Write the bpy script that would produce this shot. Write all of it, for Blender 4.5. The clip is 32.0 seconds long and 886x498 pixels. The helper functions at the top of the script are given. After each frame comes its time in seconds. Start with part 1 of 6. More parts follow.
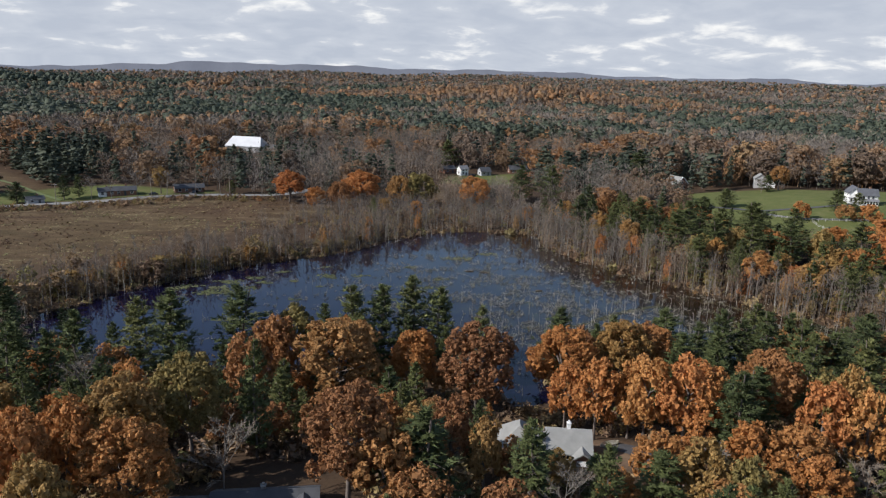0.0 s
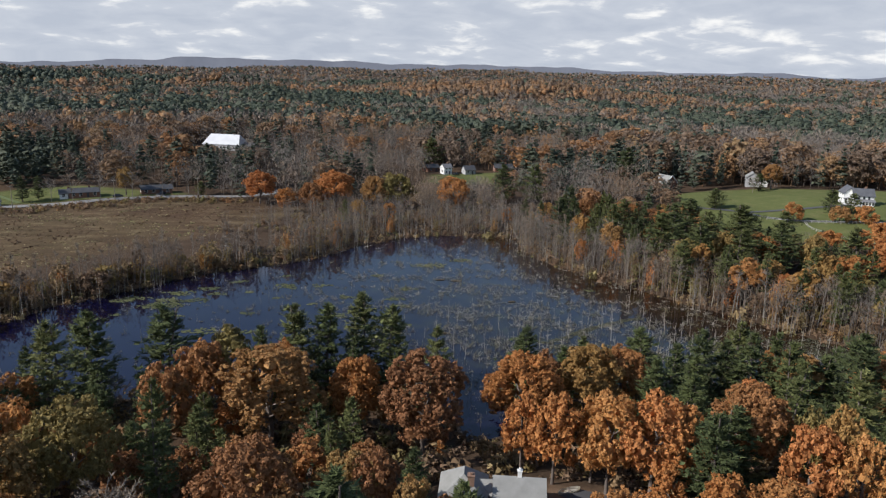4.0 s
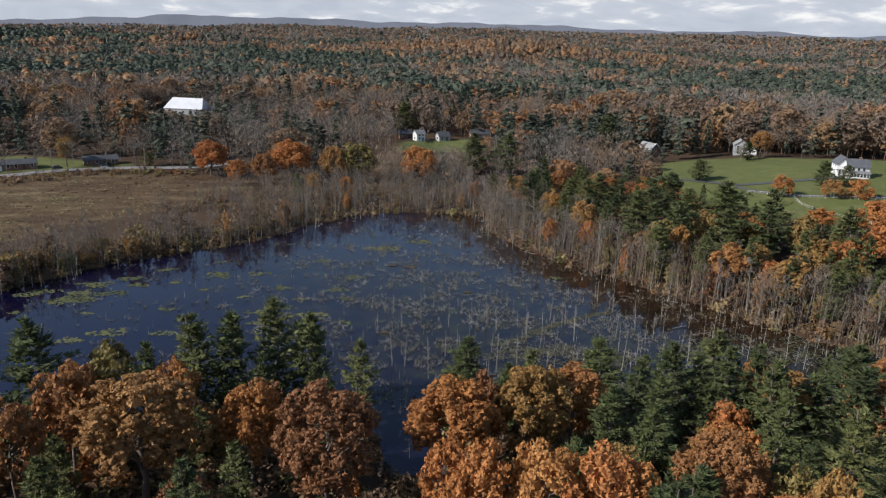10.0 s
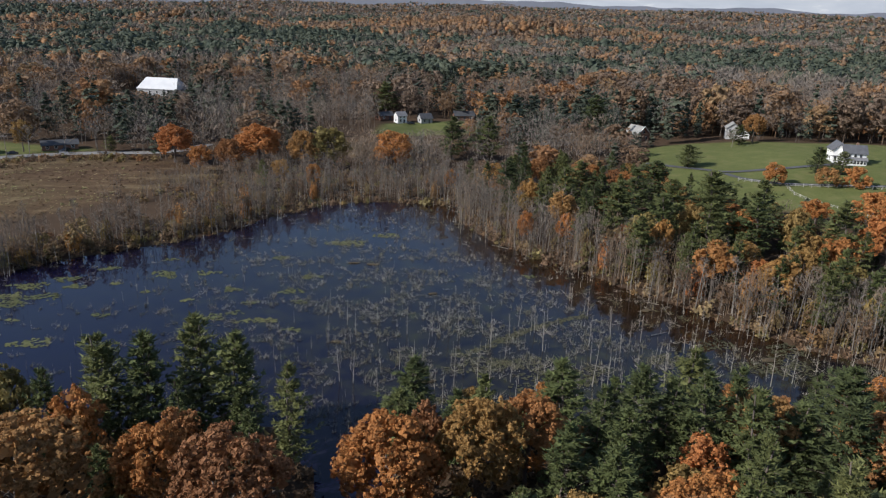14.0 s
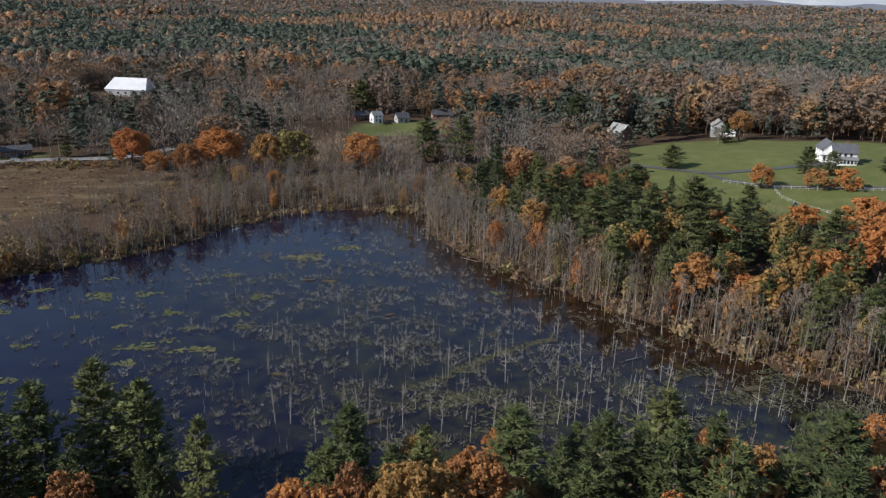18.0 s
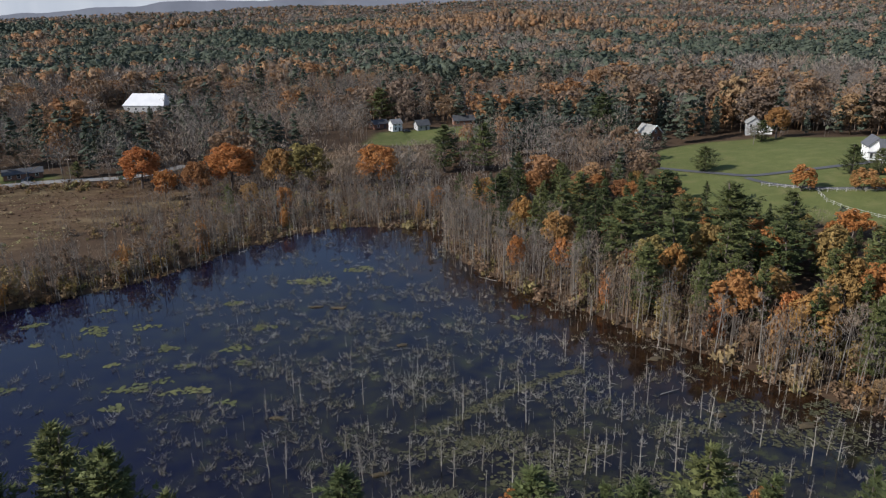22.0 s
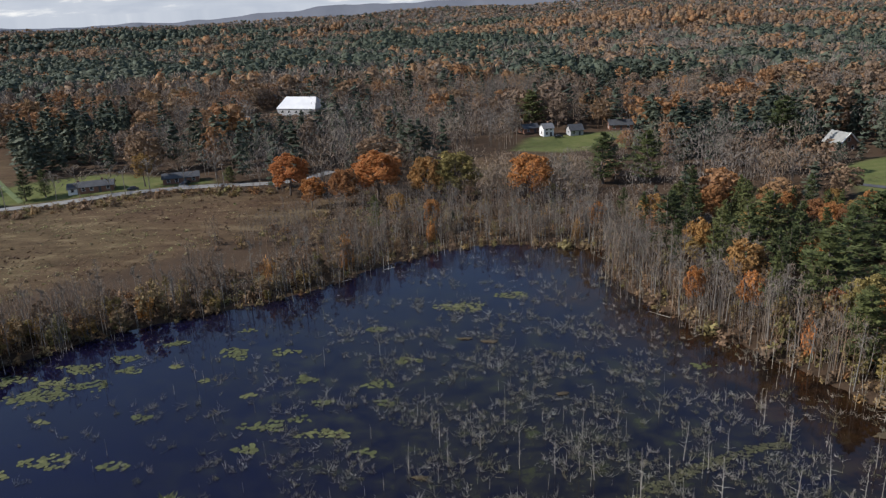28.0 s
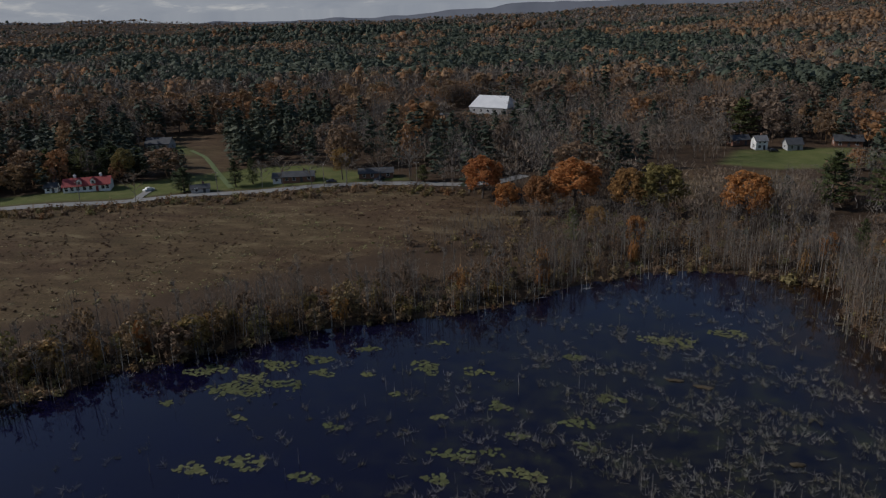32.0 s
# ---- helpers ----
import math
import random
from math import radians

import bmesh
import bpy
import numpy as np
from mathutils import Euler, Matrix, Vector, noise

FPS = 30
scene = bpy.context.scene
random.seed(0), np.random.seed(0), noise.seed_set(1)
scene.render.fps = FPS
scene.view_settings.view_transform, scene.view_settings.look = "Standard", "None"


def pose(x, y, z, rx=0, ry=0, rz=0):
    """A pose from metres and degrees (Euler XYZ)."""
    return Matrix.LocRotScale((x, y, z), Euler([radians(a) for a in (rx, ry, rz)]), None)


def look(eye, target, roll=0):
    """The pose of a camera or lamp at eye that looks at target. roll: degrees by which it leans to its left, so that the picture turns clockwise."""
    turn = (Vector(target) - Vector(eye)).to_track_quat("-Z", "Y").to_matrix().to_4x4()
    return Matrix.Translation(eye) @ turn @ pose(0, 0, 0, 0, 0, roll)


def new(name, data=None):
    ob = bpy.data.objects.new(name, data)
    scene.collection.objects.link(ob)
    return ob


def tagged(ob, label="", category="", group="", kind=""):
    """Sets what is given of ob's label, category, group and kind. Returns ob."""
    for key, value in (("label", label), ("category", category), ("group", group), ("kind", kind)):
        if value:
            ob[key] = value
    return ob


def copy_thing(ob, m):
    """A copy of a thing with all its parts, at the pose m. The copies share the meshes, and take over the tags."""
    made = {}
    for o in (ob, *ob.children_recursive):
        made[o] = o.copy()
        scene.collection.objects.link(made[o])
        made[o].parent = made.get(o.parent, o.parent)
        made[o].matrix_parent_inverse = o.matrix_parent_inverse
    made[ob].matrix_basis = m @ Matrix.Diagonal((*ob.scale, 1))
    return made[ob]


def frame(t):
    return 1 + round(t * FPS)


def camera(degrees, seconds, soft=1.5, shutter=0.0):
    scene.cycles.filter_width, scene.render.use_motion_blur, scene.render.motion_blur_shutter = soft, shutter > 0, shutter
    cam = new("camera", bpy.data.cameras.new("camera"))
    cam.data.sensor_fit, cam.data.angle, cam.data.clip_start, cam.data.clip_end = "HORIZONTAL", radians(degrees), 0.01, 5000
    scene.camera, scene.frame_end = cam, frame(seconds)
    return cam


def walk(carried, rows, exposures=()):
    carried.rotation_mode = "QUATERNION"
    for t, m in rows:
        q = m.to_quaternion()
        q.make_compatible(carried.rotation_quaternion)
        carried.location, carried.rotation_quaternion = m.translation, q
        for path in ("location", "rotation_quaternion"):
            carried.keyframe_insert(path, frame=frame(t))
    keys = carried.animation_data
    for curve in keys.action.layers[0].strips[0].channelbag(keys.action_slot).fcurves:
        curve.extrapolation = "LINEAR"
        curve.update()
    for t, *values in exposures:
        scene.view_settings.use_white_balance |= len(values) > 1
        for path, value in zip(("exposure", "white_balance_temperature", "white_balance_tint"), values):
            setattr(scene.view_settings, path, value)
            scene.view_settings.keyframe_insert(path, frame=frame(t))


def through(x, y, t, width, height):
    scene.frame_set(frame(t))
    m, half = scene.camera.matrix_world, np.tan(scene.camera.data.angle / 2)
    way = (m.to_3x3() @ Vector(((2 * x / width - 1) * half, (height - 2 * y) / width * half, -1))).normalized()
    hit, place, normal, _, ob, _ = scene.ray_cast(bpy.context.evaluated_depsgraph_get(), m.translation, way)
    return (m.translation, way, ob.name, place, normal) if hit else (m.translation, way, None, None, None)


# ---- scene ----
# ---------------------------------------------------------------- camera and walk
cam = camera(61.5, 32.0, 1.25)
PATH = [
    (0, look((-24.31, 19.43, 65.35), (-10.49, 115.67, 41.96), 1.95)),
    (1, look((-21.77, 22.81, 65.38), (-7.95, 119.05, 42.01), 1.99)),
    (2.5, look((-17.52, 28.24, 65.48), (-3.61, 124.46, 42.06), 1.94)),
    (4.5, look((-12.05, 35.67, 65.71), (2.26, 131.59, 41.32), 1.84)),
    (5, look((-10.78, 37.52, 65.78), (3.59, 133.30, 40.89), 1.89)),
    (6, look((-8.33, 41.19, 65.92), (6.20, 136.74, 40.22), 1.89)),
    (7.5, look((-4.83, 46.63, 66.15), (10.13, 141.76, 39.21), 1.87)),
    (9, look((-1.38, 51.99, 66.37), (13.76, 146.73, 38.19), 1.87)),
    (10, look((0.97, 55.54, 66.52), (16.25, 150.01, 37.51), 1.85)),
    (11, look((3.41, 59.07, 66.65), (18.83, 153.29, 36.91), 1.82)),
    (12, look((5.93, 62.58, 66.78), (21.45, 156.55, 36.28), 1.80)),
    (13, look((8.53, 66.09, 66.89), (24.18, 159.80, 35.71), 1.92)),
    (14.5, look((12.50, 71.30, 67.02), (28.36, 164.72, 35.06), 1.88)),
    (16.5, look((17.63, 78.14, 67.14), (34.05, 171.36, 34.89), 1.68)),
    (17, look((18.83, 79.82, 67.16), (35.47, 172.98, 34.84), 1.73)),
    (18, look((21.07, 83.15, 67.18), (37.81, 176.29, 34.84), 1.46)),
    (19, look((23.05, 86.44, 67.17), (38.98, 179.72, 34.85), 0.87)),
    (20, look((24.70, 89.68, 67.15), (39.60, 183.15, 34.88), 0.18)),
    (21, look((25.99, 92.89, 67.11), (39.81, 186.56, 34.96), -0.41)),
    (22, look((26.90, 96.07, 67.05), (39.55, 189.95, 35.02), -0.87)),
    (23, look((27.41, 99.24, 66.98), (38.56, 193.36, 35.08), -1.36)),
    (24, look((27.55, 102.42, 66.89), (36.62, 196.79, 35.09), -1.51)),
    (25, look((27.33, 105.62, 66.79), (33.04, 200.28, 35.05), -1.42)),
    (25.5, look((27.11, 107.24, 66.74), (30.96, 202.00, 35.05), -1.65)),
    (27.5, look((24.67, 114.36, 66.78), (20.95, 209.12, 35.09), -2.37)),
    (28, look((23.84, 115.89, 66.76), (18.05, 210.58, 35.14), -2.47)),
    (29, look((22.21, 119.05, 66.84), (12.39, 213.44, 35.33), -2.48)),
    (30, look((20.31, 122.11, 67.01), (6.18, 216.00, 35.65), -2.61)),
    (31, look((18.01, 124.52, 67.38), (-1.80, 217.40, 36.05), -2.57)),
    (32, look((15.15, 126.27, 67.68), (-12.95, 217.06, 36.58), -2.02)),
]
walk(cam, PATH, ((0, 0.0, 6300, 10), (28.0, 0.0, 6300, 10), (29.0, -0.3, 6300, 10), (30.0, -0.58, 6300, 10), (31.0, -0.85, 6300, 10), (32.0, -1.1, 6300, 10)))

# ---------------------------------------------------------------- sky and sun
SUN_EL, SUN_AZ = 34.0, 258.0          # degrees; azimuth clockwise from +y
world = bpy.data.worlds.new("sky")
scene.world = world
world.use_nodes = True
wn, wl = world.node_tree.nodes, world.node_tree.links
wn.clear()
sky = wn.new("ShaderNodeTexSky")
sky.sky_type, sky.sun_disc = "NISHITA", False
sky.sun_elevation, sky.sun_rotation = radians(SUN_EL), radians(SUN_AZ)
sky.air_density, sky.dust_density, sky.altitude = 1.0, 0.6, 100
wtc = wn.new("ShaderNodeTexCoord")
sep = wn.new("ShaderNodeSeparateXYZ")
wl.new(wtc.outputs["Generated"], sep.inputs[0])


def wmath(op, a, b=None, clamp=False):
    n = wn.new("ShaderNodeMath")
    n.operation, n.use_clamp = op, clamp
    for i, v in enumerate((a, b)):
        if v is None:
            continue
        if isinstance(v, (int, float)):
            n.inputs[i].default_value = v
        else:
            wl.new(v, n.inputs[i])
    return n.outputs[0]


# broken cloud, flattened towards the horizon, with blue above
cmb = wn.new("ShaderNodeMapping")
cmb.inputs["Scale"].default_value = (1.0, 1.0, 3.2)
wl.new(wtc.outputs["Generated"], cmb.inputs["Vector"])
zz = wmath("MAXIMUM", sep.outputs["Z"], 0.0)


def cloud_noise(where, scale, detail, rough, warp=0.0):
    n = wn.new("ShaderNodeTexNoise")
    n.inputs["Scale"].default_value, n.inputs["Detail"].default_value, n.inputs["Roughness"].default_value = scale, detail, rough
    n.inputs["Distortion"].default_value = warp
    wl.new(where, n.inputs["Vector"])
    return n.outputs["Fac"]


# a level cloud layer, foreshortened towards the horizon
flat_ = wmath("ADD", zz, 0.24)
layer = wn.new("ShaderNodeCombineXYZ")
wl.new(wmath("DIVIDE", sep.outputs["X"], flat_), layer.inputs[0])
wl.new(wmath("DIVIDE", sep.outputs["Y"], flat_), layer.inputs[1])
bank, puff, wisp = cloud_noise(cmb.outputs[0], 3.2, 6.0, 0.5, 0.3), cloud_noise(layer.outputs[0], 4.2, 9.0, 0.55, 0.3), cloud_noise(layer.outputs[0], 1.5, 6.0, 0.55, 0.2)
cover = wmath("MAXIMUM", wmath("SUBTRACT", 1.02, wmath("MULTIPLY", zz, 2.2)), 0.26)
mask = wmath("MULTIPLY", wmath("ADD", wmath("SUBTRACT", bank, 1.0), cover), 6.0, True)
tone = wmath("ADD", wmath("MULTIPLY", puff, 0.62), wmath("MULTIPLY", wisp, 0.38))
lit = wn.new("ShaderNodeValToRGB")
le = lit.color_ramp.elements
le[0].position, le[0].color = 0.40, (3.75, 4.05, 4.6, 1)
le[1].position, le[1].color = 0.63, (7.1, 7.0, 6.8, 1)
lm = le.new(0.54)
lm.color = (4.35, 4.6, 5.05, 1)
wl.new(tone, lit.inputs[0])
cmix = wn.new("ShaderNodeMix")
cmix.data_type = "RGBA"
wl.new(mask, cmix.inputs[0])
wl.new(sky.outputs[0], cmix.inputs[6])
wl.new(lit.outputs[0], cmix.inputs[7])
bg = wn.new("ShaderNodeBackground")
bg.inputs["Strength"].default_value = 0.136
wl.new(cmix.outputs[2], bg.inputs["Color"])
wout = wn.new("ShaderNodeOutputWorld")
wl.new(bg.outputs[0], wout.inputs[0])

sun_data = bpy.data.lights.new("sun", "SUN")
sun_data.energy, sun_data.angle, sun_data.color = 5.7, radians(0.5), (1.0, 0.94, 0.87)
sun = new("sun", sun_data)
az, el = radians(SUN_AZ), radians(SUN_EL)
to_sun = Vector((math.sin(az) * math.cos(el), math.cos(az) * math.cos(el), math.sin(el)))
sun.matrix_world = look((0, 0, 300), Vector((0, 0, 300)) - to_sun)

# ---------------------------------------------------------------- materials


def nodes_of(name):
    m = bpy.data.materials.new(name)
    m.use_nodes = True
    nt = m.node_tree
    return m, nt, nt.nodes["Principled BSDF"]


def add_noise(nt, scale, detail=4.0, rough=0.55, world_space=True):
    n = nt.nodes.new("ShaderNodeTexNoise")
    n.inputs["Scale"].default_value, n.inputs["Detail"].default_value, n.inputs["Roughness"].default_value = scale, detail, rough
    if world_space:
        g = nt.nodes.new("ShaderNodeNewGeometry")
        nt.links.new(g.outputs["Position"], n.inputs["Vector"])
    else:
        g = nt.nodes.new("ShaderNodeTexCoord")
        nt.links.new(g.outputs["Object"], n.inputs["Vector"])
    return n.outputs["Fac"]


def ramp(nt, fac, stops):
    r = nt.nodes.new("ShaderNodeValToRGB")
    e = r.color_ramp.elements
    while len(e) < len(stops):
        e.new(0.5)
    for el_, (p, c) in zip(e, stops):
        el_.position, el_.color = p, (*c, 1)
    nt.links.new(fac, r.inputs[0])
    return r.outputs[0]


def mixc(nt, fac, a, b, mode="MIX"):
    n = nt.nodes.new("ShaderNodeMix")
    n.data_type, n.blend_type = "RGBA", mode
    for sock, v in ((n.inputs[0], fac), (n.inputs[6], a), (n.inputs[7], b)):
        if isinstance(v, (int, float)):
            sock.default_value = v
        elif isinstance(v, tuple):
            sock.default_value = (*v, 1)
        else:
            nt.links.new(v, sock)
    return n.outputs[2]


def bump(nt, bsdf, fac, strength, dist):
    b = nt.nodes.new("ShaderNodeBump")
    b.inputs["Strength"].default_value, b.inputs["Distance"].default_value = strength, dist
    nt.links.new(fac, b.inputs["Height"])
    nt.links.new(b.outputs[0], bsdf.inputs["Normal"])


def plain(name, dark, light, rough=0.8, scale=1.5, metal=0.0, relief=0.15, dist=0.02, fine=14.0):
    """A surface with two scales of variation between two tones."""
    m, nt, b = nodes_of(name)
    c1 = ramp(nt, add_noise(nt, scale), [(0.3, dark), (0.7, light)])
    f = add_noise(nt, fine, 3.0)
    nt.links.new(mixc(nt, 0.35, c1, ramp(nt, f, [(0.3, dark), (0.7, light)])), b.inputs["Base Color"])
    b.inputs["Roughness"].default_value, b.inputs["Metallic"].default_value = rough, metal
    bump(nt, b, f, relief, dist)
    return m


def leafy(name, stops, source, clump=0.35, through=0.25):
    """Foliage: a tone for each tree, a little more for each clump of leaves."""
    m, nt, b = nodes_of(name)
    if source == "object":
        tree = nt.nodes.new("ShaderNodeObjectInfo").outputs["Random"]
    else:
        at = nt.nodes.new("ShaderNodeAttribute")
        at.attribute_name = "tint"
        tree = at.outputs["Fac"]
    base = ramp(nt, tree, stops)
    isl = nt.nodes.new("ShaderNodeNewGeometry").outputs["Random Per Island"]
    shade = ramp(nt, isl, [(0.0, (1 - clump,) * 3), (1.0, (1 + clump,) * 3)])
    col = mixc(nt, 1.0, base, shade, "MULTIPLY")
    nt.links.new(col, b.inputs["Base Color"])
    b.inputs["Roughness"].default_value = 0.75
    b.inputs["Specular IOR Level"].default_value = 0.25
    tr = nt.nodes.new("ShaderNodeBsdfTranslucent")
    nt.links.new(col, tr.inputs["Color"])
    mx = nt.nodes.new("ShaderNodeMixShader")
    mx.inputs[0].default_value = through
    nt.links.new(b.outputs[0], mx.inputs[1])
    nt.links.new(tr.outputs[0], mx.inputs[2])
    nt.links.new(mx.outputs[0], nt.nodes["Material Output"].inputs["Surface"])
    return m


OAK = [(0.0, (0.225, 0.105, 0.048)), (0.25, (0.31, 0.150, 0.058)), (0.5, (0.37, 0.160, 0.050)), (0.75, (0.335, 0.180, 0.068)), (1.0, (0.285, 0.182, 0.064))]
GOLD = [(0.0, (0.34, 0.18, 0.058)), (0.5, (0.27, 0.18, 0.064)), (1.0, (0.205, 0.17, 0.06))]
MAPLE = [(0.0, (0.44, 0.215, 0.072)), (0.5, (0.43, 0.186, 0.062)), (1.0, (0.39, 0.150, 0.054))]
PINE = [(0.0, (0.052, 0.066, 0.026)), (0.5, (0.080, 0.096, 0.034)), (1.0, (0.125, 0.130, 0.046))]
# pines of the joined woods: distance haze greyed into the needle colour
PINE_HAZED = [(0.0, (0.044, 0.057, 0.041)), (0.5, (0.060, 0.074, 0.051)), (1.0, (0.086, 0.095, 0.062))]
TWIG = [(0.0, (0.15, 0.13, 0.11)), (0.5, (0.19, 0.16, 0.13)), (1.0, (0.215, 0.155, 0.105))]
TWIG_DIM = [(0.0, (0.14, 0.122, 0.108)), (0.5, (0.175, 0.150, 0.128)), (0.8, (0.19, 0.147, 0.11)), (1.0, (0.215, 0.142, 0.086))]
OAK_WOOD = [(0.0, (0.155, 0.115, 0.086)), (0.3, (0.20, 0.136, 0.09)), (0.6, (0.25, 0.156, 0.086)), (0.8, (0.31, 0.160, 0.074)), (1.0, (0.285, 0.19, 0.10))]
BRUSH = [(0.0, (0.13, 0.09, 0.06)), (0.35, (0.205, 0.13, 0.078)), (0.6, (0.26, 0.18, 0.092)), (0.8, (0.19, 0.17, 0.066)), (1.0, (0.25, 0.122, 0.056))]
M = {
    "oak": leafy("oak_leaf", OAK, "object"), "gold": leafy("gold_leaf", GOLD, "object"), "maple": leafy("maple_leaf", MAPLE, "object"),
    "pine": leafy("pine_needle", PINE, "object", 0.3, 0.12), "twig": leafy("twig_grey", TWIG, "object", 0.3, 0.05),
    "brush": leafy("brush_leaf", BRUSH, "object", 0.4, 0.2),
    "oak_s": leafy("oak_leaf_wood", OAK_WOOD, "tint", 0.2), "pine_s": leafy("pine_needle_hazed", PINE_HAZED, "tint", 0.15, 0.12),
    "twig_s": leafy("twig_wood", TWIG_DIM, "tint", 0.3, 0.05), "brush_s": leafy("brush_wood", BRUSH, "tint", 0.4, 0.2),
    "reed_s": leafy("dead_reed", [(0.0, (0.15, 0.135, 0.11)), (0.4, (0.38, 0.355, 0.30)), (0.62, (0.26, 0.235, 0.195)), (0.8, (0.15, 0.145, 0.085)), (1.0, (0.21, 0.18, 0.115))], "tint", 0.3, 0.1),
    "stem_s": leafy("pale_stem", [(0.0, (0.13, 0.11, 0.09)), (0.6, (0.23, 0.205, 0.17)), (0.9, (0.31, 0.28, 0.235)), (1.0, (0.42, 0.385, 0.33))], "tint", 0.1, 0.02),
    "tuft_s": leafy("pond_tussock", [(0.0, (0.035, 0.033, 0.02)), (0.5, (0.062, 0.062, 0.032)), (0.8, (0.10, 0.095, 0.055)), (1.0, (0.18, 0.16, 0.11))], "tint", 0.35, 0.1),
    "lily": leafy("lily_leaf", [(0.0, (0.068, 0.076, 0.03)), (1.0, (0.108, 0.11, 0.044))], "object", 0.35, 0.05),
    "bark": plain("bark", (0.07, 0.055, 0.045), (0.17, 0.14, 0.12), 0.9, 0.8),
    "pale_bark": plain("pale_bark", (0.12, 0.105, 0.09), (0.24, 0.215, 0.185), 0.85, 0.6),
    "snag": plain("weathered_wood", (0.16, 0.14, 0.115), (0.36, 0.33, 0.285), 0.85, 0.5),
    "white": plain("white_siding", (0.70, 0.70, 0.68), (0.82, 0.82, 0.80), 0.6, 0.5),
    "cream": plain("cream_siding", (0.52, 0.48, 0.40), (0.62, 0.58, 0.50), 0.7, 0.5),
    "greywall": plain("grey_siding", (0.30, 0.30, 0.30), (0.42, 0.42, 0.42), 0.7, 0.5),
    "brick": plain("brick_wall", (0.15, 0.075, 0.05), (0.25, 0.13, 0.085), 0.85, 2.0),
    "shingle": plain("grey_shingle", (0.19, 0.19, 0.18), (0.28, 0.28, 0.265), 0.85, 0.6),
    "slate": plain("dark_shingle", (0.035, 0.037, 0.042), (0.075, 0.078, 0.085), 0.7, 0.7),
    "midroof": plain("mid_grey_shingle", (0.12, 0.12, 0.125), (0.20, 0.20, 0.205), 0.8, 0.7),
    "darkroof": plain("dark_grey_shingle", (0.065, 0.067, 0.075), (0.115, 0.118, 0.128), 0.75, 0.7),
    "fence": plain("painted_rail", (0.38, 0.37, 0.34), (0.52, 0.51, 0.47), 0.8, 0.8),
    "redroof": plain("red_shingle", (0.22, 0.03, 0.03), (0.32, 0.05, 0.045), 0.7, 0.7),
    "glass": plain("window_glass", (0.012, 0.014, 0.018), (0.03, 0.033, 0.04), 0.08, 0.4, 0.0, 0.0),
    "asphalt": plain("asphalt", (0.17, 0.165, 0.155), (0.26, 0.25, 0.24), 0.9, 0.25),
    "drive": plain("driveway", (0.045, 0.045, 0.05), (0.085, 0.085, 0.09), 0.85, 0.3),
    "metal": plain("pole_wood", (0.16, 0.13, 0.10), (0.28, 0.24, 0.2), 0.8, 0.8),
    "carpaint": plain("car_paint", (0.04, 0.045, 0.055), (0.055, 0.06, 0.07), 0.25, 0.4, 0.3, 0.0),
    "stone": plain("chimney_brick", (0.16, 0.09, 0.06), (0.27, 0.17, 0.12), 0.9, 2.5),
}


def ground_material():
    m, nt, b = nodes_of("ground")
    big, mid, fine = add_noise(nt, 0.02, 4), add_noise(nt, 0.16, 6, 0.65), add_noise(nt, 1.3, 5, 0.7)
    zone = nt.nodes.new("ShaderNodeAttribute")
    zone.attribute_name = "zone"          # r: lawn, g: swamp meadow, b: bare earth
    s = nt.nodes.new("ShaderNodeSeparateColor")
    nt.links.new(zone.outputs["Color"], s.inputs[0])
    litter = mixc(nt, 0.5, ramp(nt, mid, [(0.3, (0.038, 0.026, 0.018)), (0.7, (0.095, 0.062, 0.04))]), ramp(nt, fine, [(0.3, (0.035, 0.024, 0.016)), (0.7, (0.09, 0.058, 0.035))]))
    lawn = mixc(nt, 0.4, ramp(nt, mid, [(0.25, (0.074, 0.090, 0.030)), (0.5, (0.106, 0.120, 0.040)), (0.7, (0.17, 0.156, 0.068))]), ramp(nt, fine, [(0.3, (0.064, 0.08, 0.026)), (0.7, (0.13, 0.134, 0.05))]))
    m2 = nt.nodes.new("ShaderNodeMapping")
    m2.inputs["Rotation"].default_value, m2.inputs["Scale"].default_value = (0, 0, radians(-32)), (0.35, 1.0, 1.0)
    gp = nt.nodes.new("ShaderNodeNewGeometry")
    nt.links.new(gp.outputs["Position"], m2.inputs["Vector"])
    streak = nt.nodes.new("ShaderNodeTexNoise")
    streak.inputs["Scale"].default_value, streak.inputs["Detail"].default_value, streak.inputs["Roughness"].default_value = 0.17, 7.0, 0.68
    nt.links.new(m2.outputs[0], streak.inputs["Vector"])
    sw1 = ramp(nt, streak.outputs["Fac"], [(0.36, (0.024, 0.014, 0.009)), (0.46, (0.058, 0.035, 0.021)), (0.56, (0.10, 0.066, 0.038)), (0.66, (0.20, 0.155, 0.09))])
    sw2 = ramp(nt, big, [(0.38, (0.075, 0.04, 0.022)), (0.6, (0.135, 0.118, 0.05))])
    swamp = mixc(nt, 0.3, mixc(nt, 0.25, sw1, sw2), ramp(nt, fine, [(0.35, (0.03, 0.017, 0.011)), (0.65, (0.19, 0.13, 0.076))]))
    earth = ramp(nt, mid, [(0.3, (0.15, 0.095, 0.06)), (0.7, (0.26, 0.175, 0.115))])
    c = mixc(nt, s.outputs[0], litter, lawn)
    c = mixc(nt, s.outputs[1], c, swamp)
    c = mixc(nt, s.outputs[2], c, earth)
    nt.links.new(c, b.inputs["Base Color"])
    b.inputs["Roughness"].default_value = 0.95
    b.inputs["Specular IOR Level"].default_value = 0.1
    bump(nt, b, fine, 0.6, 0.25)
    return m


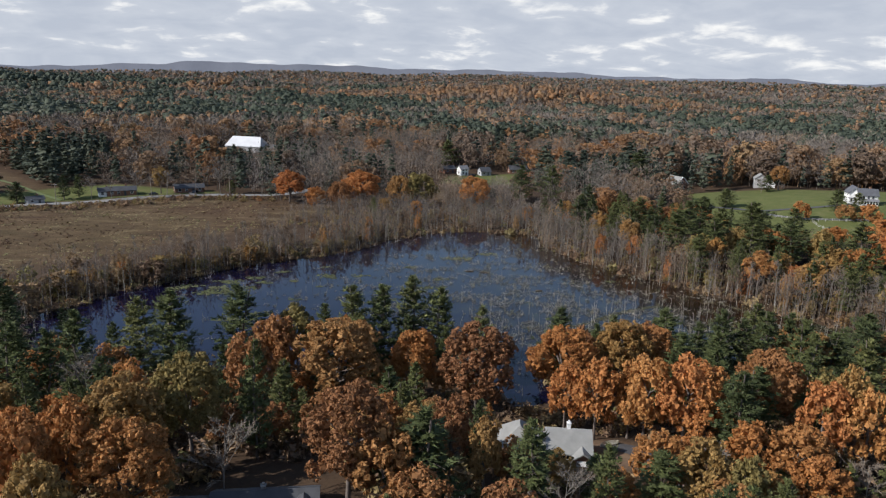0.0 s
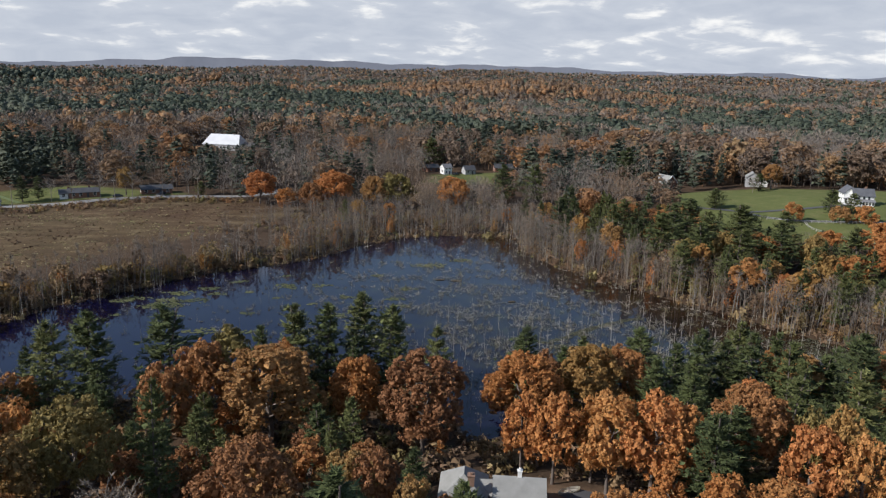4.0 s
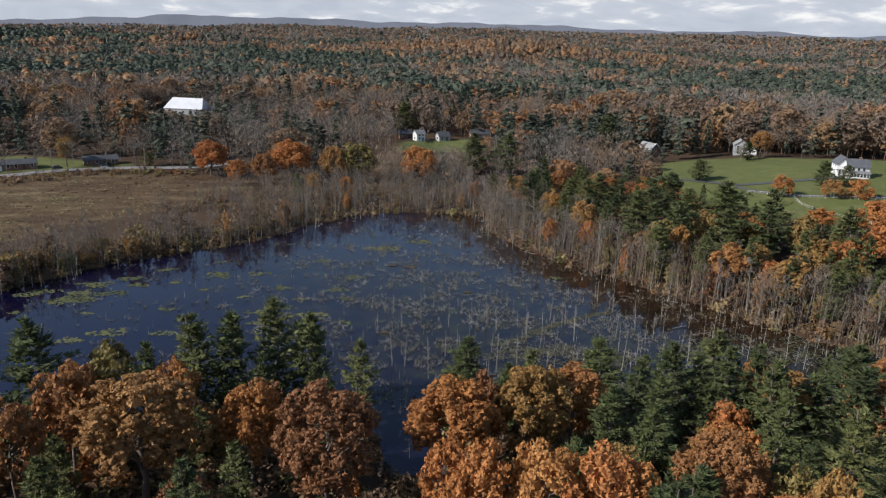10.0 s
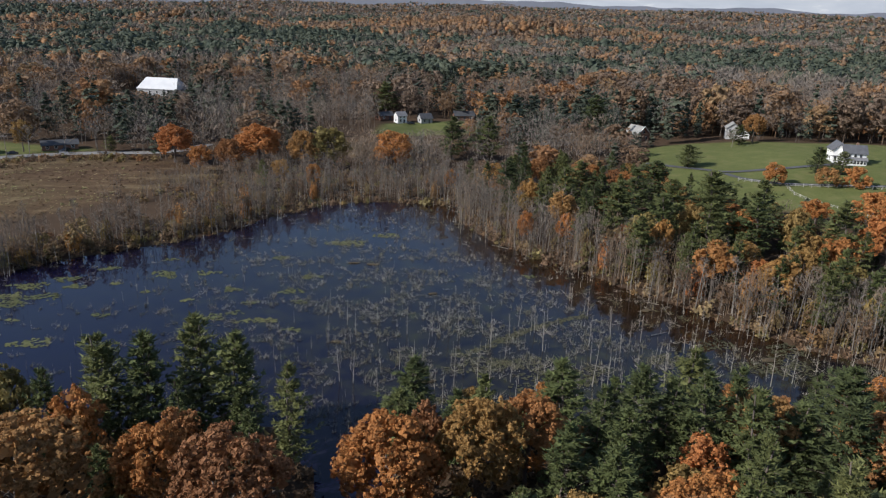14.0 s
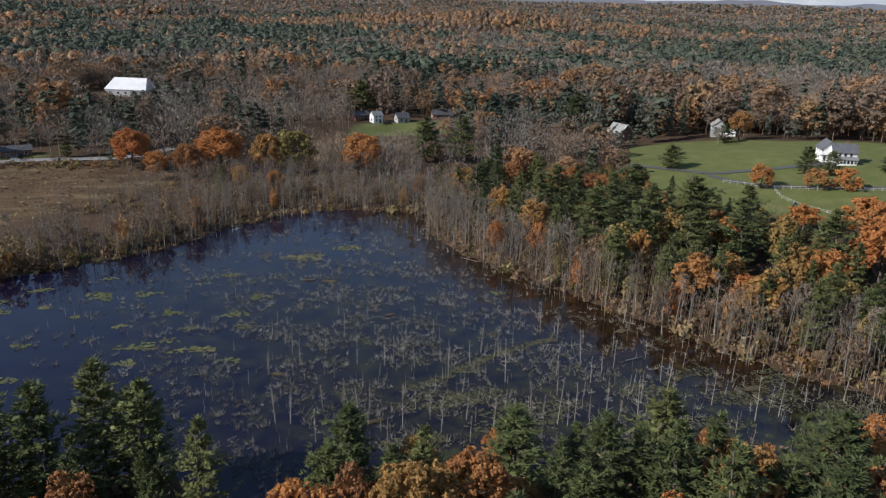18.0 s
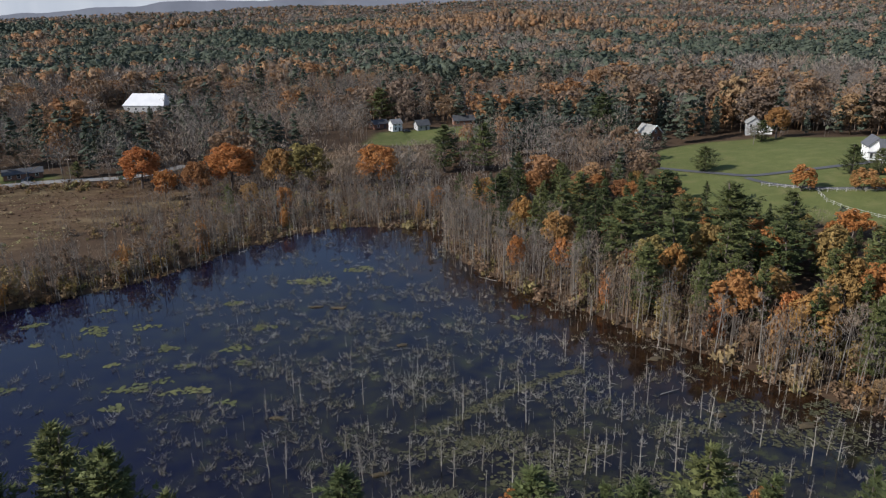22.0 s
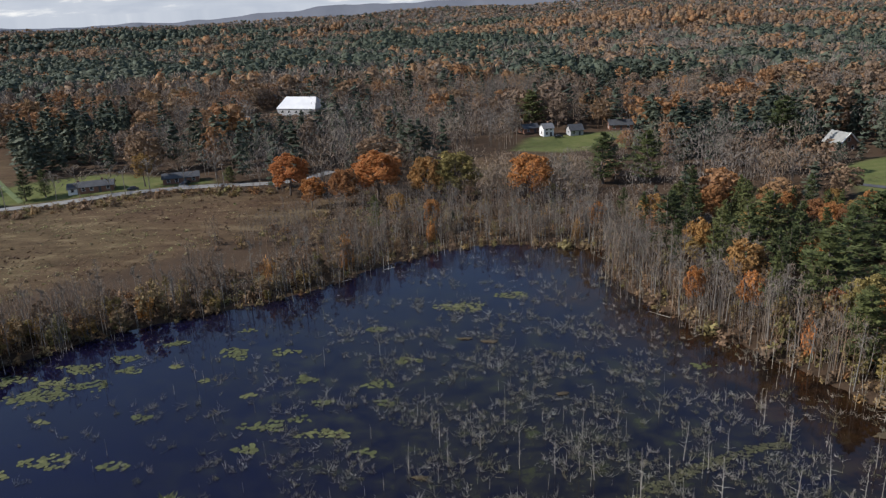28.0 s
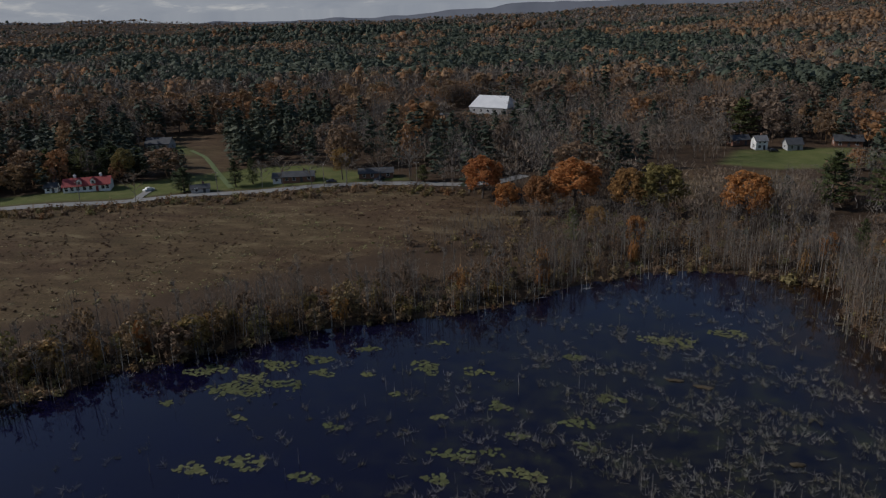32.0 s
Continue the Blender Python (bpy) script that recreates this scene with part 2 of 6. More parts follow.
def water_material():
    m, nt, b = nodes_of("pond_water")
    n1, n2 = add_noise(nt, 0.05, 5), add_noise(nt, 0.22, 6, 0.65)
    deep = ramp(nt, n1, [(0.4, (0.0034, 0.0032, 0.0180)), (0.7, (0.0050, 0.0046, 0.0150))])
    weedy = ramp(nt, n2, [(0.36, (0.004, 0.0035, 0.008)), (0.46, (0.0105, 0.0095, 0.0100)), (0.56, (0.0190, 0.0180, 0.0115)), (0.68, (0.040, 0.043, 0.013))])
    sh = nt.nodes.new("ShaderNodeAttribute")
    sh.attribute_name = "shoal"           # how near the weedy bed lies to the surface
    peat = nt.nodes.new("ShaderNodeAttribute")
    peat.attribute_name = "peat"          # brown leaf litter under a hand of water
    bed = ramp(nt, n2, [(0.38, (0.0060, 0.0036, 0.0026)), (0.54, (0.0200, 0.0096, 0.0046)), (0.70, (0.0330, 0.0190, 0.0080))])
    nt.links.new(mixc(nt, peat.outputs["Fac"], mixc(nt, sh.outputs["Fac"], deep, weedy), bed), b.inputs["Base Color"])
    b.inputs["Roughness"].default_value, b.inputs["IOR"].default_value = 0.025, 1.333
    b.inputs["Specular IOR Level"].default_value = 0.58
    b.inputs["Specular Tint"].default_value = (0.92, 0.88, 1.0, 1)
    bump(nt, b, add_noise(nt, 1.6, 3), 0.035, 0.05)
    return m


M["ground"], M["water"] = ground_material(), water_material()

# ---------------------------------------------------------------- building helpers


def link_mesh(name, verts, faces, material, parent=None, label="", tint=None, smooth=False):
    """A mesh object from numpy vertices and triangles or quads."""
    me = bpy.data.meshes.new(name)
    verts, faces = np.asarray(verts, np.float32), np.asarray(faces, np.int32)
    k = faces.shape[1]
    me.vertices.add(len(verts))
    me.vertices.foreach_set("co", verts.ravel())
    me.loops.add(faces.size)
    me.loops.foreach_set("vertex_index", faces.ravel())
    me.polygons.add(len(faces))
    me.polygons.foreach_set("loop_start", np.arange(0, faces.size, k, dtype=np.int32))
    me.polygons.foreach_set("loop_total", np.full(len(faces), k, np.int32))
    if tint is not None:
        a = me.attributes.new("tint", "FLOAT", "POINT")
        a.data.foreach_set("value", np.asarray(tint, np.float32))
    me.update(calc_edges=True)
    if smooth:
        me.polygons.foreach_set("use_smooth", np.ones(len(faces), bool))
    me.materials.append(material)
    ob = new(name, me)
    if parent:
        ob.parent = parent
    if label:
        ob["label"] = label
    return ob


def part(name, bm, material, parent, label=""):
    me = bpy.data.meshes.new(name)
    bm.to_mesh(me)
    bm.free()
    me.materials.append(material)
    ob = new(name, me)
    ob.parent = parent
    if label:
        ob["label"] = label
    return ob


def box_bm(x0, x1, y0, y1, z0, z1, bm=None, bevel=0.0):
    bm = bm or bmesh.new()
    vs = [bm.verts.new(p) for p in ((x0, y0, z0), (x1, y0, z0), (x1, y1, z0), (x0, y1, z0), (x0, y0, z1), (x1, y0, z1), (x1, y1, z1), (x0, y1, z1))]
    for f in ((3, 2, 1, 0), (4, 5, 6, 7), (0, 1, 5, 4), (1, 2, 6, 5), (2, 3, 7, 6), (3, 0, 4, 7)):
        bm.faces.new([vs[i] for i in f])
    if bevel:
        bmesh.ops.bevel(bm, geom=list(bm.edges), offset=bevel, segments=1, affect="EDGES")
    return bm


def smooth01(a, b, x):
    t = np.clip((x - a) / (b - a), 0, 1)
    return t * t * (3 - 2 * t)


# ---------------------------------------------------------------- the plan
SHORE_W = [(-104, 205), (-100, 219), (-92, 226), (-88, 235), (-76, 244), (-68, 252), (-58, 262), (-40, 272), (-27, 279), (-17, 287), (-9, 297), (0, 305), (12, 314), (24, 318), (40, 316), (53, 313), (57, 308)]
SHORE_E = [(54, 290), (58, 277), (65, 264), (72, 252), (79, 243), (87, 228), (96, 217), (103, 206), (109, 197), (116, 190), (124, 183), (134, 176), (120, 170), (100, 171), (80, 172), (64, 174), (48, 174), (34, 176), (24, 176), (20, 166)]
SHORE_S = [(18, 155), (10, 154), (9, 166), (4, 178), (-3, 182), (-12, 182), (-26, 180), (-42, 176), (-58, 177), (-74, 180), (-92, 188)]
POND = SHORE_W + SHORE_E + SHORE_S
MEADOW = [(-330, 180), (-200, 190), (-150, 225), (-126, 252), (-104, 274), (-80, 297), (-56, 322), (-36, 345), (-22, 368), (-46, 380), (-70, 388), (-84, 393), (-112, 385), (-140, 373), (-164, 362), (-182, 348), (-205, 338), (-260, 312), (-330, 290)]
LAWN_E = [(128, 300), (137, 340), (146, 380), (158, 388), (185, 398), (207, 390), (222, 372), (250, 365), (300, 350), (320, 290), (300, 240), (240, 235), (190, 245), (165, 266), (140, 285)]
LAWN_N = [(36, 462), (46, 500), (98, 508), (108, 488), (92, 462), (60, 452)]
FIELD_N = [(4, 432), (12, 452), (56, 449), (66, 432), (60, 396), (8, 396)]
LAWN_W = [(-250, 322), (-250, 345), (-222, 362), (-190, 392), (-165, 420), (-140, 425), (-108, 418), (-90, 412), (-82, 404), (-100, 398), (-140, 383), (-164, 372), (-182, 360), (-215, 342)]
FIELD_W = [(-265, 495), (-235, 501), (-186, 436), (-153, 388), (-158, 382), (-179, 399), (-218, 434)]
LAWN_F = [(-256, 482), (-226, 443), (-204, 437), (-221, 457)]
LAWN_S = [(38, 116), (42, 119), (47, 116), (47, 110), (41, 108), (37, 111)]
YARD = [(-1, 114), (-1, 131), (12, 134), (22, 132), (30, 126), (30, 112), (12, 110)]
BARE_EARTH = [(14, 118), (14, 130), (20, 132), (26, 127), (28, 120), (22, 114)]
YARD_W = [(-48, 98), (-44, 116), (-34, 127), (-27, 122), (-24, 112), (-26, 98)]
ROAD = [(-330, 268), (-260, 308), (-220, 334), (-194, 348), (-179, 356), (-160, 367), (-140, 378), (-118, 388), (-101, 394), (-84, 399), (-60, 402), (-48, 408), (-40, 420)]


def signed(poly, x, y):
    """Distance to a polygon's edge, negative inside."""
    p = np.array(poly, float)
    q = np.roll(p, -1, 0)
    best, inside = np.full(x.shape, 1e9), np.zeros(x.shape, bool)
    for (ax, ay), (bx, by) in zip(p, q):
        dx, dy = bx - ax, by - ay
        t = np.clip(((x - ax) * dx + (y - ay) * dy) / (dx * dx + dy * dy), 0, 1)
        best = np.minimum(best, np.hypot(x - ax - t * dx, y - ay - t * dy))
        if dy:
            inside ^= ((ay > y) != (by > y)) & (x < (y - ay) / dy * dx + ax)
    return np.where(inside, -best, best)


def along(line, x, y):
    """Distance to an open line."""
    best = np.full(x.shape, 1e9)
    for (ax, ay), (bx, by) in zip(line, line[1:]):
        dx, dy = bx - ax, by - ay
        t = np.clip(((x - ax) * dx + (y - ay) * dy) / (dx * dx + dy * dy), 0, 1)
        best = np.minimum(best, np.hypot(x - ax - t * dx, y - ay - t * dy))
    return best


def waves(x, y, scale, seed):
    """Smooth random relief between about -1 and 1."""
    r = np.random.RandomState(seed)
    out = np.zeros_like(x, dtype=float)
    for k in range(7):
        a, f = r.uniform(0, 2 * np.pi), 2 * np.pi / (scale * r.uniform(0.5, 1.6))
        out += np.sin((x * np.cos(a) + y * np.sin(a)) * f + r.uniform(0, 6.28))
    return out / 3.2


def bell(x, y, cx, cy, h, sx, sy):
    return h * np.exp(-((x - cx) / sx) ** 2 / 2 - ((y - cy) / sy) ** 2 / 2)


def height(x, y):
    """The lie of the land."""
    x, y = np.asarray(x, float), np.asarray(y, float)
    sd = signed(POND, x, y)
    shore = np.where(sd < 0, np.maximum(-1.2, 0.28 * sd), np.minimum(0.9, 0.07 * sd))
    out = smooth01(0, 45, sd)
    z = shore + out * 0.6 * waves(x, y, 90, 3) * smooth01(60, 160, sd)
    z += 7.0 * smooth01(152, 112, y) * smooth01(0, 14, sd) * smooth01(500, 200, np.abs(x))
    z += out * bell(x, y, 240, 310, 14, 75, 80)
    z -= 3.0 * bell(x, y, 55, 505, 1, 90, 60)
    d = np.hypot(x, y - 100)
    far = smooth01(1500, 3200, d)
    z += far * (4 + 8 * waves(x, y, 1100, 8) + 5 * waves(x, y, 420, 9)) + 10 * smooth01(2300, 4800, d) - 22 * far * smooth01(-200, -1300, x) + 45 * far * smooth01(-1700, -3200, x) + 20 * far * smooth01(-600, 1300, x)
    z += smooth01(700, 1500, d) * 6 * waves(x, y * 1.8, 430, 12) - 260 * smooth01(4450, 4900, d)
    z += bell(x, y, 300, 1330, 25, 210, 110) + bell(x, y, -700, 1560, 22, 420, 150)
    z += bell(x, y, -1500, 2300, 16, 600, 300) + bell(x, y, 1700, 2600, 10, 700, 300)
    return z


def ground_at(x, y):
    return float(height(np.array([x]), np.array([y]))[0])

# ---------------------------------------------------------------- ground and water


def steps(lo, a, b, hi, fine, grow):
    mid = list(np.arange(a, b + fine, fine))
    up, s = [mid[-1]], fine
    while up[-1] < hi:
        s *= grow
        up.append(up[-1] + s)
    down, s = [mid[0]], fine
    while down[-1] > lo:
        s *= grow
        down.append(down[-1] - s)
    return np.array(down[:0:-1] + mid + up[1:])


def build_ground():
    xs, ys = steps(-5200, -270, 330, 5200, 3.0, 1.07), steps(-900, 70, 520, 5200, 3.0, 1.06)
    gx, gy = np.meshgrid(xs, ys)
    x, y = gx.ravel(), gy.ravel()
    z = height(x, y)
    nx, ny = len(xs), len(ys)
    i = (np.arange(ny - 1)[:, None] * nx + np.arange(nx - 1)).ravel()
    ob = link_mesh("ground", np.stack([x, y, z], 1), np.stack([i, i + 1, i + nx + 1, i + nx], 1), M["ground"], smooth=True)
    lawn = np.zeros_like(x)
    for poly in (LAWN_E, LAWN_N, LAWN_W, LAWN_F, LAWN_S):
        lawn = np.maximum(lawn, smooth01(2, -4, signed(poly, x, y)))
    swamp = np.maximum(smooth01(4, -4, signed(MEADOW, x, y)), 0.8 * smooth01(3, -3, np.minimum(signed(FIELD_W, x, y), signed(FIELD_N, x, y))) * (1 - lawn))
    earth = 0.85 * smooth01(2, -5, signed(BARE_EARTH, x, y))
    col = np.stack([lawn, swamp, earth, np.ones_like(x)], 1).astype(np.float32)
    ca = ob.data.attributes.new("zone", "FLOAT_COLOR", "POINT")
    ca.data.foreach_set("color", col.ravel())
    tagged(ob, "leaf-strewn forest floor with brown marsh and mown lawns", "ground", kind="structure")


build_ground()
wx_, wy_ = np.meshgrid(np.arange(-125, 151, 2.5), np.arange(140, 336, 2.5))
nx_ = wx_.shape[1]
wx_, wy_ = wx_.ravel(), wy_.ravel()
wi_ = (np.arange(len(wx_) // nx_ - 1)[:, None] * nx_ + np.arange(nx_ - 1)).ravel()
water = link_mesh("water", np.stack([wx_, wy_, 0 * wx_], 1), np.stack([wi_, wi_ + 1, wi_ + nx_ + 1, wi_ + nx_], 1), M["water"], smooth=True)
shoal = 0.9 * bell(wx_, wy_, 70, 186, 1, 36, 15) + 0.85 * bell(wx_, wy_, 108, 190, 1, 18, 12) + 0.6 * bell(wx_, wy_, 40, 214, 1, 28, 22) + 0.55 * bell(wx_, wy_, 14, 250, 1, 34, 30)
shoal = np.clip(shoal + 1.0 * smooth01(-20, -4, signed(POND, wx_, wy_)) * smooth01(30, 60, wx_), 0, 1)
sa_ = water.data.attributes.new("shoal", "FLOAT", "POINT")
sa_.data.foreach_set("value", shoal.astype(np.float32))
peat = smooth01(-27, -9, signed(POND, wx_, wy_) + 4 * waves(wx_, wy_, 19, 77)) * smooth01(20, 50, wx_) * smooth01(186, 200, wy_)
sa_ = water.data.attributes.new("peat", "FLOAT", "POINT")
sa_.data.foreach_set("value", peat.astype(np.float32))
tagged(water, "still dark pond water reflecting sky and trees", "water", kind="structure")


def ribbon(name, line, width, material, lift, label, category):
    """A paved strip that follows the land."""
    pts = []
    for (ax, ay), (bx, by) in zip(line, line[1:]):
        n = max(1, int(math.hypot(bx - ax, by - ay) / 3))
        pts += [(ax + (bx - ax) * k / n, ay + (by - ay) * k / n) for k in range(n)]
    pts.append(line[-1])
    p = np.array(pts, float)
    for _ in range(3):
        p[1:-1] = (p[:-2] + 2 * p[1:-1] + p[2:]) / 4
    d = np.gradient(p, axis=0)
    d /= np.linalg.norm(d, axis=1)[:, None]
    nrm = np.stack([-d[:, 1], d[:, 0]], 1)
    v = []
    for side in (-0.5, -0.25, 0, 0.25, 0.5):
        q = p + nrm * width * side
        v.append(np.stack([q[:, 0], q[:, 1], height(q[:, 0], q[:, 1]) + lift + 0.06 * (1 - 4 * side * side)], 1))
    n = len(p)
    f = [[k * n + i, (k + 1) * n + i, (k + 1) * n + i + 1, k * n + i + 1] for k in range(4) for i in range(n - 1)]
    ob = link_mesh(name, np.concatenate(v), [q[::-1] for q in f], material, smooth=True)
    return tagged(ob, label, category, kind="structure")


ribbon("road", ROAD, 6.0, M["asphalt"], 0.22, "two-lane grey asphalt road along the marsh", "road")
ribbon("driveway_lane", [(159.5, 322), (160.5, 313), (169.5, 299.5), (180, 293.5), (195, 287), (230, 278), (300, 268)], 2.2, M["drive"], 0.2, "grey paved lane across the lawn", "driveway")
ribbon("driveway_lane", [(142, 352), (149, 340), (157, 330), (160, 323.5), (175, 321.5), (185, 319.5), (203, 318)], 2.8, M["drive"], 0.2, "dark asphalt driveway to the white house", "driveway")
ribbon("driveway_lane", [(20, 127), (24, 124), (26, 117), (26, 106), (28, 90)], 4.5, M["drive"], 0.12, "dark asphalt driveway beside the grey-roofed house", "driveway")
ribbon("driveway_lane", [(-179, 358), (-183, 366), (-184, 374)], 3.4, M["asphalt"], 0.2, "short grey driveway to the red-roofed house", "driveway")
ribbon("driveway_lane", [(-95, 397), (-98, 404), (-99, 409)], 3.4, M["asphalt"], 0.2, "short grey driveway to a ranch house", "driveway")
ribbon("field_path", [(-219, 452), (-203, 440), (-179, 412), (-162, 393), (-152, 381.5)], 2.2, plain("mown_path", (0.07, 0.10, 0.03), (0.13, 0.16, 0.05)), 0.15, "mown green path across a brown field", "path")

# ---------------------------------------------------------------- tree forms
RNG = np.random.RandomState(11)
ICO_V = np.array([(0, 0.526, 0.851), (0, -0.526, 0.851), (0.851, 0, 0.526), (-0.851, 0, 0.526), (0.526, 0.851, 0), (-0.526, 0.851, 0), (0.526, -0.851, 0), (-0.526, -0.851, 0), (0.851, 0, -0.526), (-0.851, 0, -0.526), (0, 0.526, -0.851), (0, -0.526, -0.851)])
ICO_F = np.array([(0, 1, 2), (0, 3, 1), (0, 2, 4), (0, 5, 3), (0, 4, 5), (1, 3, 7), (1, 6, 2), (1, 7, 6), (2, 6, 8), (2, 8, 4), (3, 5, 9), (3, 9, 7), (4, 10, 5), (4, 8, 10), (5, 10, 9), (6, 7, 11), (6, 11, 8), (7, 9, 11), (8, 11, 10), (9, 10, 11)])


def unit(v):
    return v / np.maximum(np.linalg.norm(v, axis=-1, keepdims=True), 1e-9)


def clumps(pos, nrm, size, r, stretch=1.3):
    """Bent quads: tufts of leaves standing at pos, facing nrm."""
    n = len(pos)
    nrm = unit(nrm)
    a = unit(np.cross(nrm, r.normal(size=(n, 3))))
    b = np.cross(nrm, a)
    s = (size * r.uniform(0.65, 1.35, n))[:, None]
    lift = nrm * s * r.uniform(-0.35, 0.35, (n, 1))
    v = np.stack([pos - a * s * 0.5 * stretch, pos - b * s * 0.5 + lift, pos + a * s * 0.5 * stretch, pos + b * s * 0.5 - lift * 0.5], 1).reshape(-1, 3)
    k = np.arange(n)[:, None] * 4
    f = np.concatenate([k + [[0, 1, 2]], k + [[0, 2, 3]]])
    return v, f


def leaves(pos, nrm, size, r, stretch=1.25):
    """Single ragged leaf sprays: a triangle each."""
    n = len(pos)
    nrm = unit(nrm)
    a = unit(np.cross(nrm, r.normal(size=(n, 3))))
    b = np.cross(nrm, a)
    s = (size * r.uniform(0.6, 1.4, n))[:, None]
    v = np.stack([pos - a * s * 0.5 - b * s * 0.3, pos + a * s * 0.5 - b * s * 0.3, pos + b * s * 0.7 * stretch], 1).reshape(-1, 3)
    return v, np.arange(n * 3).reshape(-1, 3)


def needles(pos, d, length, w, r):
    """Thin sprays of needles from pos along d."""
    n = len(pos)
    d = unit(d)
    side = unit(np.cross(d, r.normal(size=(n, 3)) * 0.5 + [0, 0, 1])) * w * r.uniform(0.6, 1.3, (n, 1))
    tip = pos + d * length * r.uniform(0.6, 1.35, (n, 1))
    v = np.stack([pos - side, pos + side, tip], 1).reshape(-1, 3)
    return v, np.arange(n * 3).reshape(-1, 3)


def join(pieces):
    vs, fs, o = [], [], 0
    for v, f in pieces:
        vs.append(v)
        fs.append(np.asarray(f) + o)
        o += len(v)
    return np.concatenate(vs), np.concatenate(fs)


def sticks(a, b, ra, rb, sides=3):
    """Tapered rods from a to b."""
    a, b = np.asarray(a, float).reshape(-1, 3), np.asarray(b, float).reshape(-1, 3)
    n = len(a)
    ra, rb = np.broadcast_to(ra, n), np.broadcast_to(rb, n)
    d = unit(b - a)
    u = unit(np.cross(d, np.where(np.abs(d[:, 2:3]) > 0.9, [[1.0, 0, 0]], [[0, 0, 1.0]])))
    w = np.cross(d, u)
    vs = []
    for base, rad in ((a, ra), (b, rb)):
        for k in range(sides):
            t = 2 * np.pi * k / sides
            vs.append(base + (u * np.cos(t) + w * np.sin(t)) * rad[:, None])
    v = np.stack(vs, 1).reshape(-1, 3)
    o = np.arange(n)[:, None] * 2 * sides
    fs = []
    for k in range(sides):
        j = (k + 1) % sides
        fs += [o + [[k, j, sides + j]], o + [[k, sides + j, sides + k]]]
    return v, np.concatenate(fs)


def oak_form(r, lobes=16, subs=12, per=11, size=0.032, squat=0.34, core=True, sub_r=0.042, inner=0.7, flat=0.35, fill=24):
    """A domed crown: lobes on limbs, each lobe a crowd of leaf clusters; height 1, crown radius about 0.32."""
    R = 0.32
    u = (np.arange(lobes) + 0.5) / lobes
    zc = 1 - u * (1 + flat)
    ring = np.sqrt(1 - zc ** 2)
    az = np.arange(lobes) * 2.4 + r.normal(size=lobes) * 0.3
    reach = r.uniform(0.72, 1.08, lobes) * (1 + 0.14 * np.sin(2 * az + r.uniform(0, 6.28)))
    c = np.stack([np.cos(az) * ring * R * 0.8 * reach, np.sin(az) * ring * R * 0.8 * reach, zc * squat * 0.76 * r.uniform(0.82, 1.08, lobes)], 1)
    c[:, 2] += 0.98 - squat
    rad = r.uniform(0.75, 1.25, lobes) * R * 1.15 / lobes ** 0.42
    out = unit(c - [0, 0, 0.98 - squat * 1.3])
    k = np.repeat(np.arange(lobes), subs)
    d = unit(r.normal(size=(len(k), 3)) + out[k] * 1.0 + [0, 0, 0.3])
    p = c[k] + d * rad[k][:, None] * r.uniform(0.85, 1.12, (len(k), 1))
    deep = (np.linalg.norm(p[:, None] - c[None], axis=2) / rad[None] < 0.78).sum(1) == 0
    p, d = p[deep], d[deep]
    m = np.repeat(np.arange(len(p)), per)
    o = unit(r.normal(size=(len(m), 3)) + d[m] * 0.9 + [0, 0, 0.2])
    sr = (sub_r * r.uniform(0.7, 1.3, len(p)))[m][:, None]
    v = [leaves(p[m] + o * sr * r.uniform(0.45, 1.0, (len(m), 1)) * [1, 1, 0.75], o + r.normal(size=o.shape) * 0.45, size, r)]
    if core:
        k = np.repeat(np.arange(lobes), fill)
        d = unit(r.normal(size=(len(k), 3)) + [0, 0, 0.1])
        v.append(clumps(c[k] + d * rad[k][:, None] * inner * r.uniform(0.7, 1.1, (len(k), 1)), d + r.normal(size=d.shape) * 0.35, float(rad.mean()) * 0.55, r))
    return join(v)


def trunk_form(r, top=0.62, base=0.022, limbs=7, spread=0.2):
    z = [0, 0.12, 0.3, 0.48, top]
    pts = np.array([(r.normal() * 0.008 * i, r.normal() * 0.008 * i, q) for i, q in enumerate(z)])
    rad = np.array([base * 1.35, base, base * 0.8, base * 0.6, base * 0.35])
    out = [sticks(pts[:-1], pts[1:], rad[:-1], rad[1:], 6)]
    az = r.uniform(0, 6.28, limbs)
    zs = r.uniform(0.26, top * 0.95, limbs)
    a = np.stack([0 * az, 0 * az, zs], 1)
    b = a + np.stack([np.cos(az) * spread, np.sin(az) * spread, r.uniform(0.08, 0.2, limbs)], 1)
    out.append(sticks(a, b, base * 0.4, base * 0.15, 4))
    return join(out)


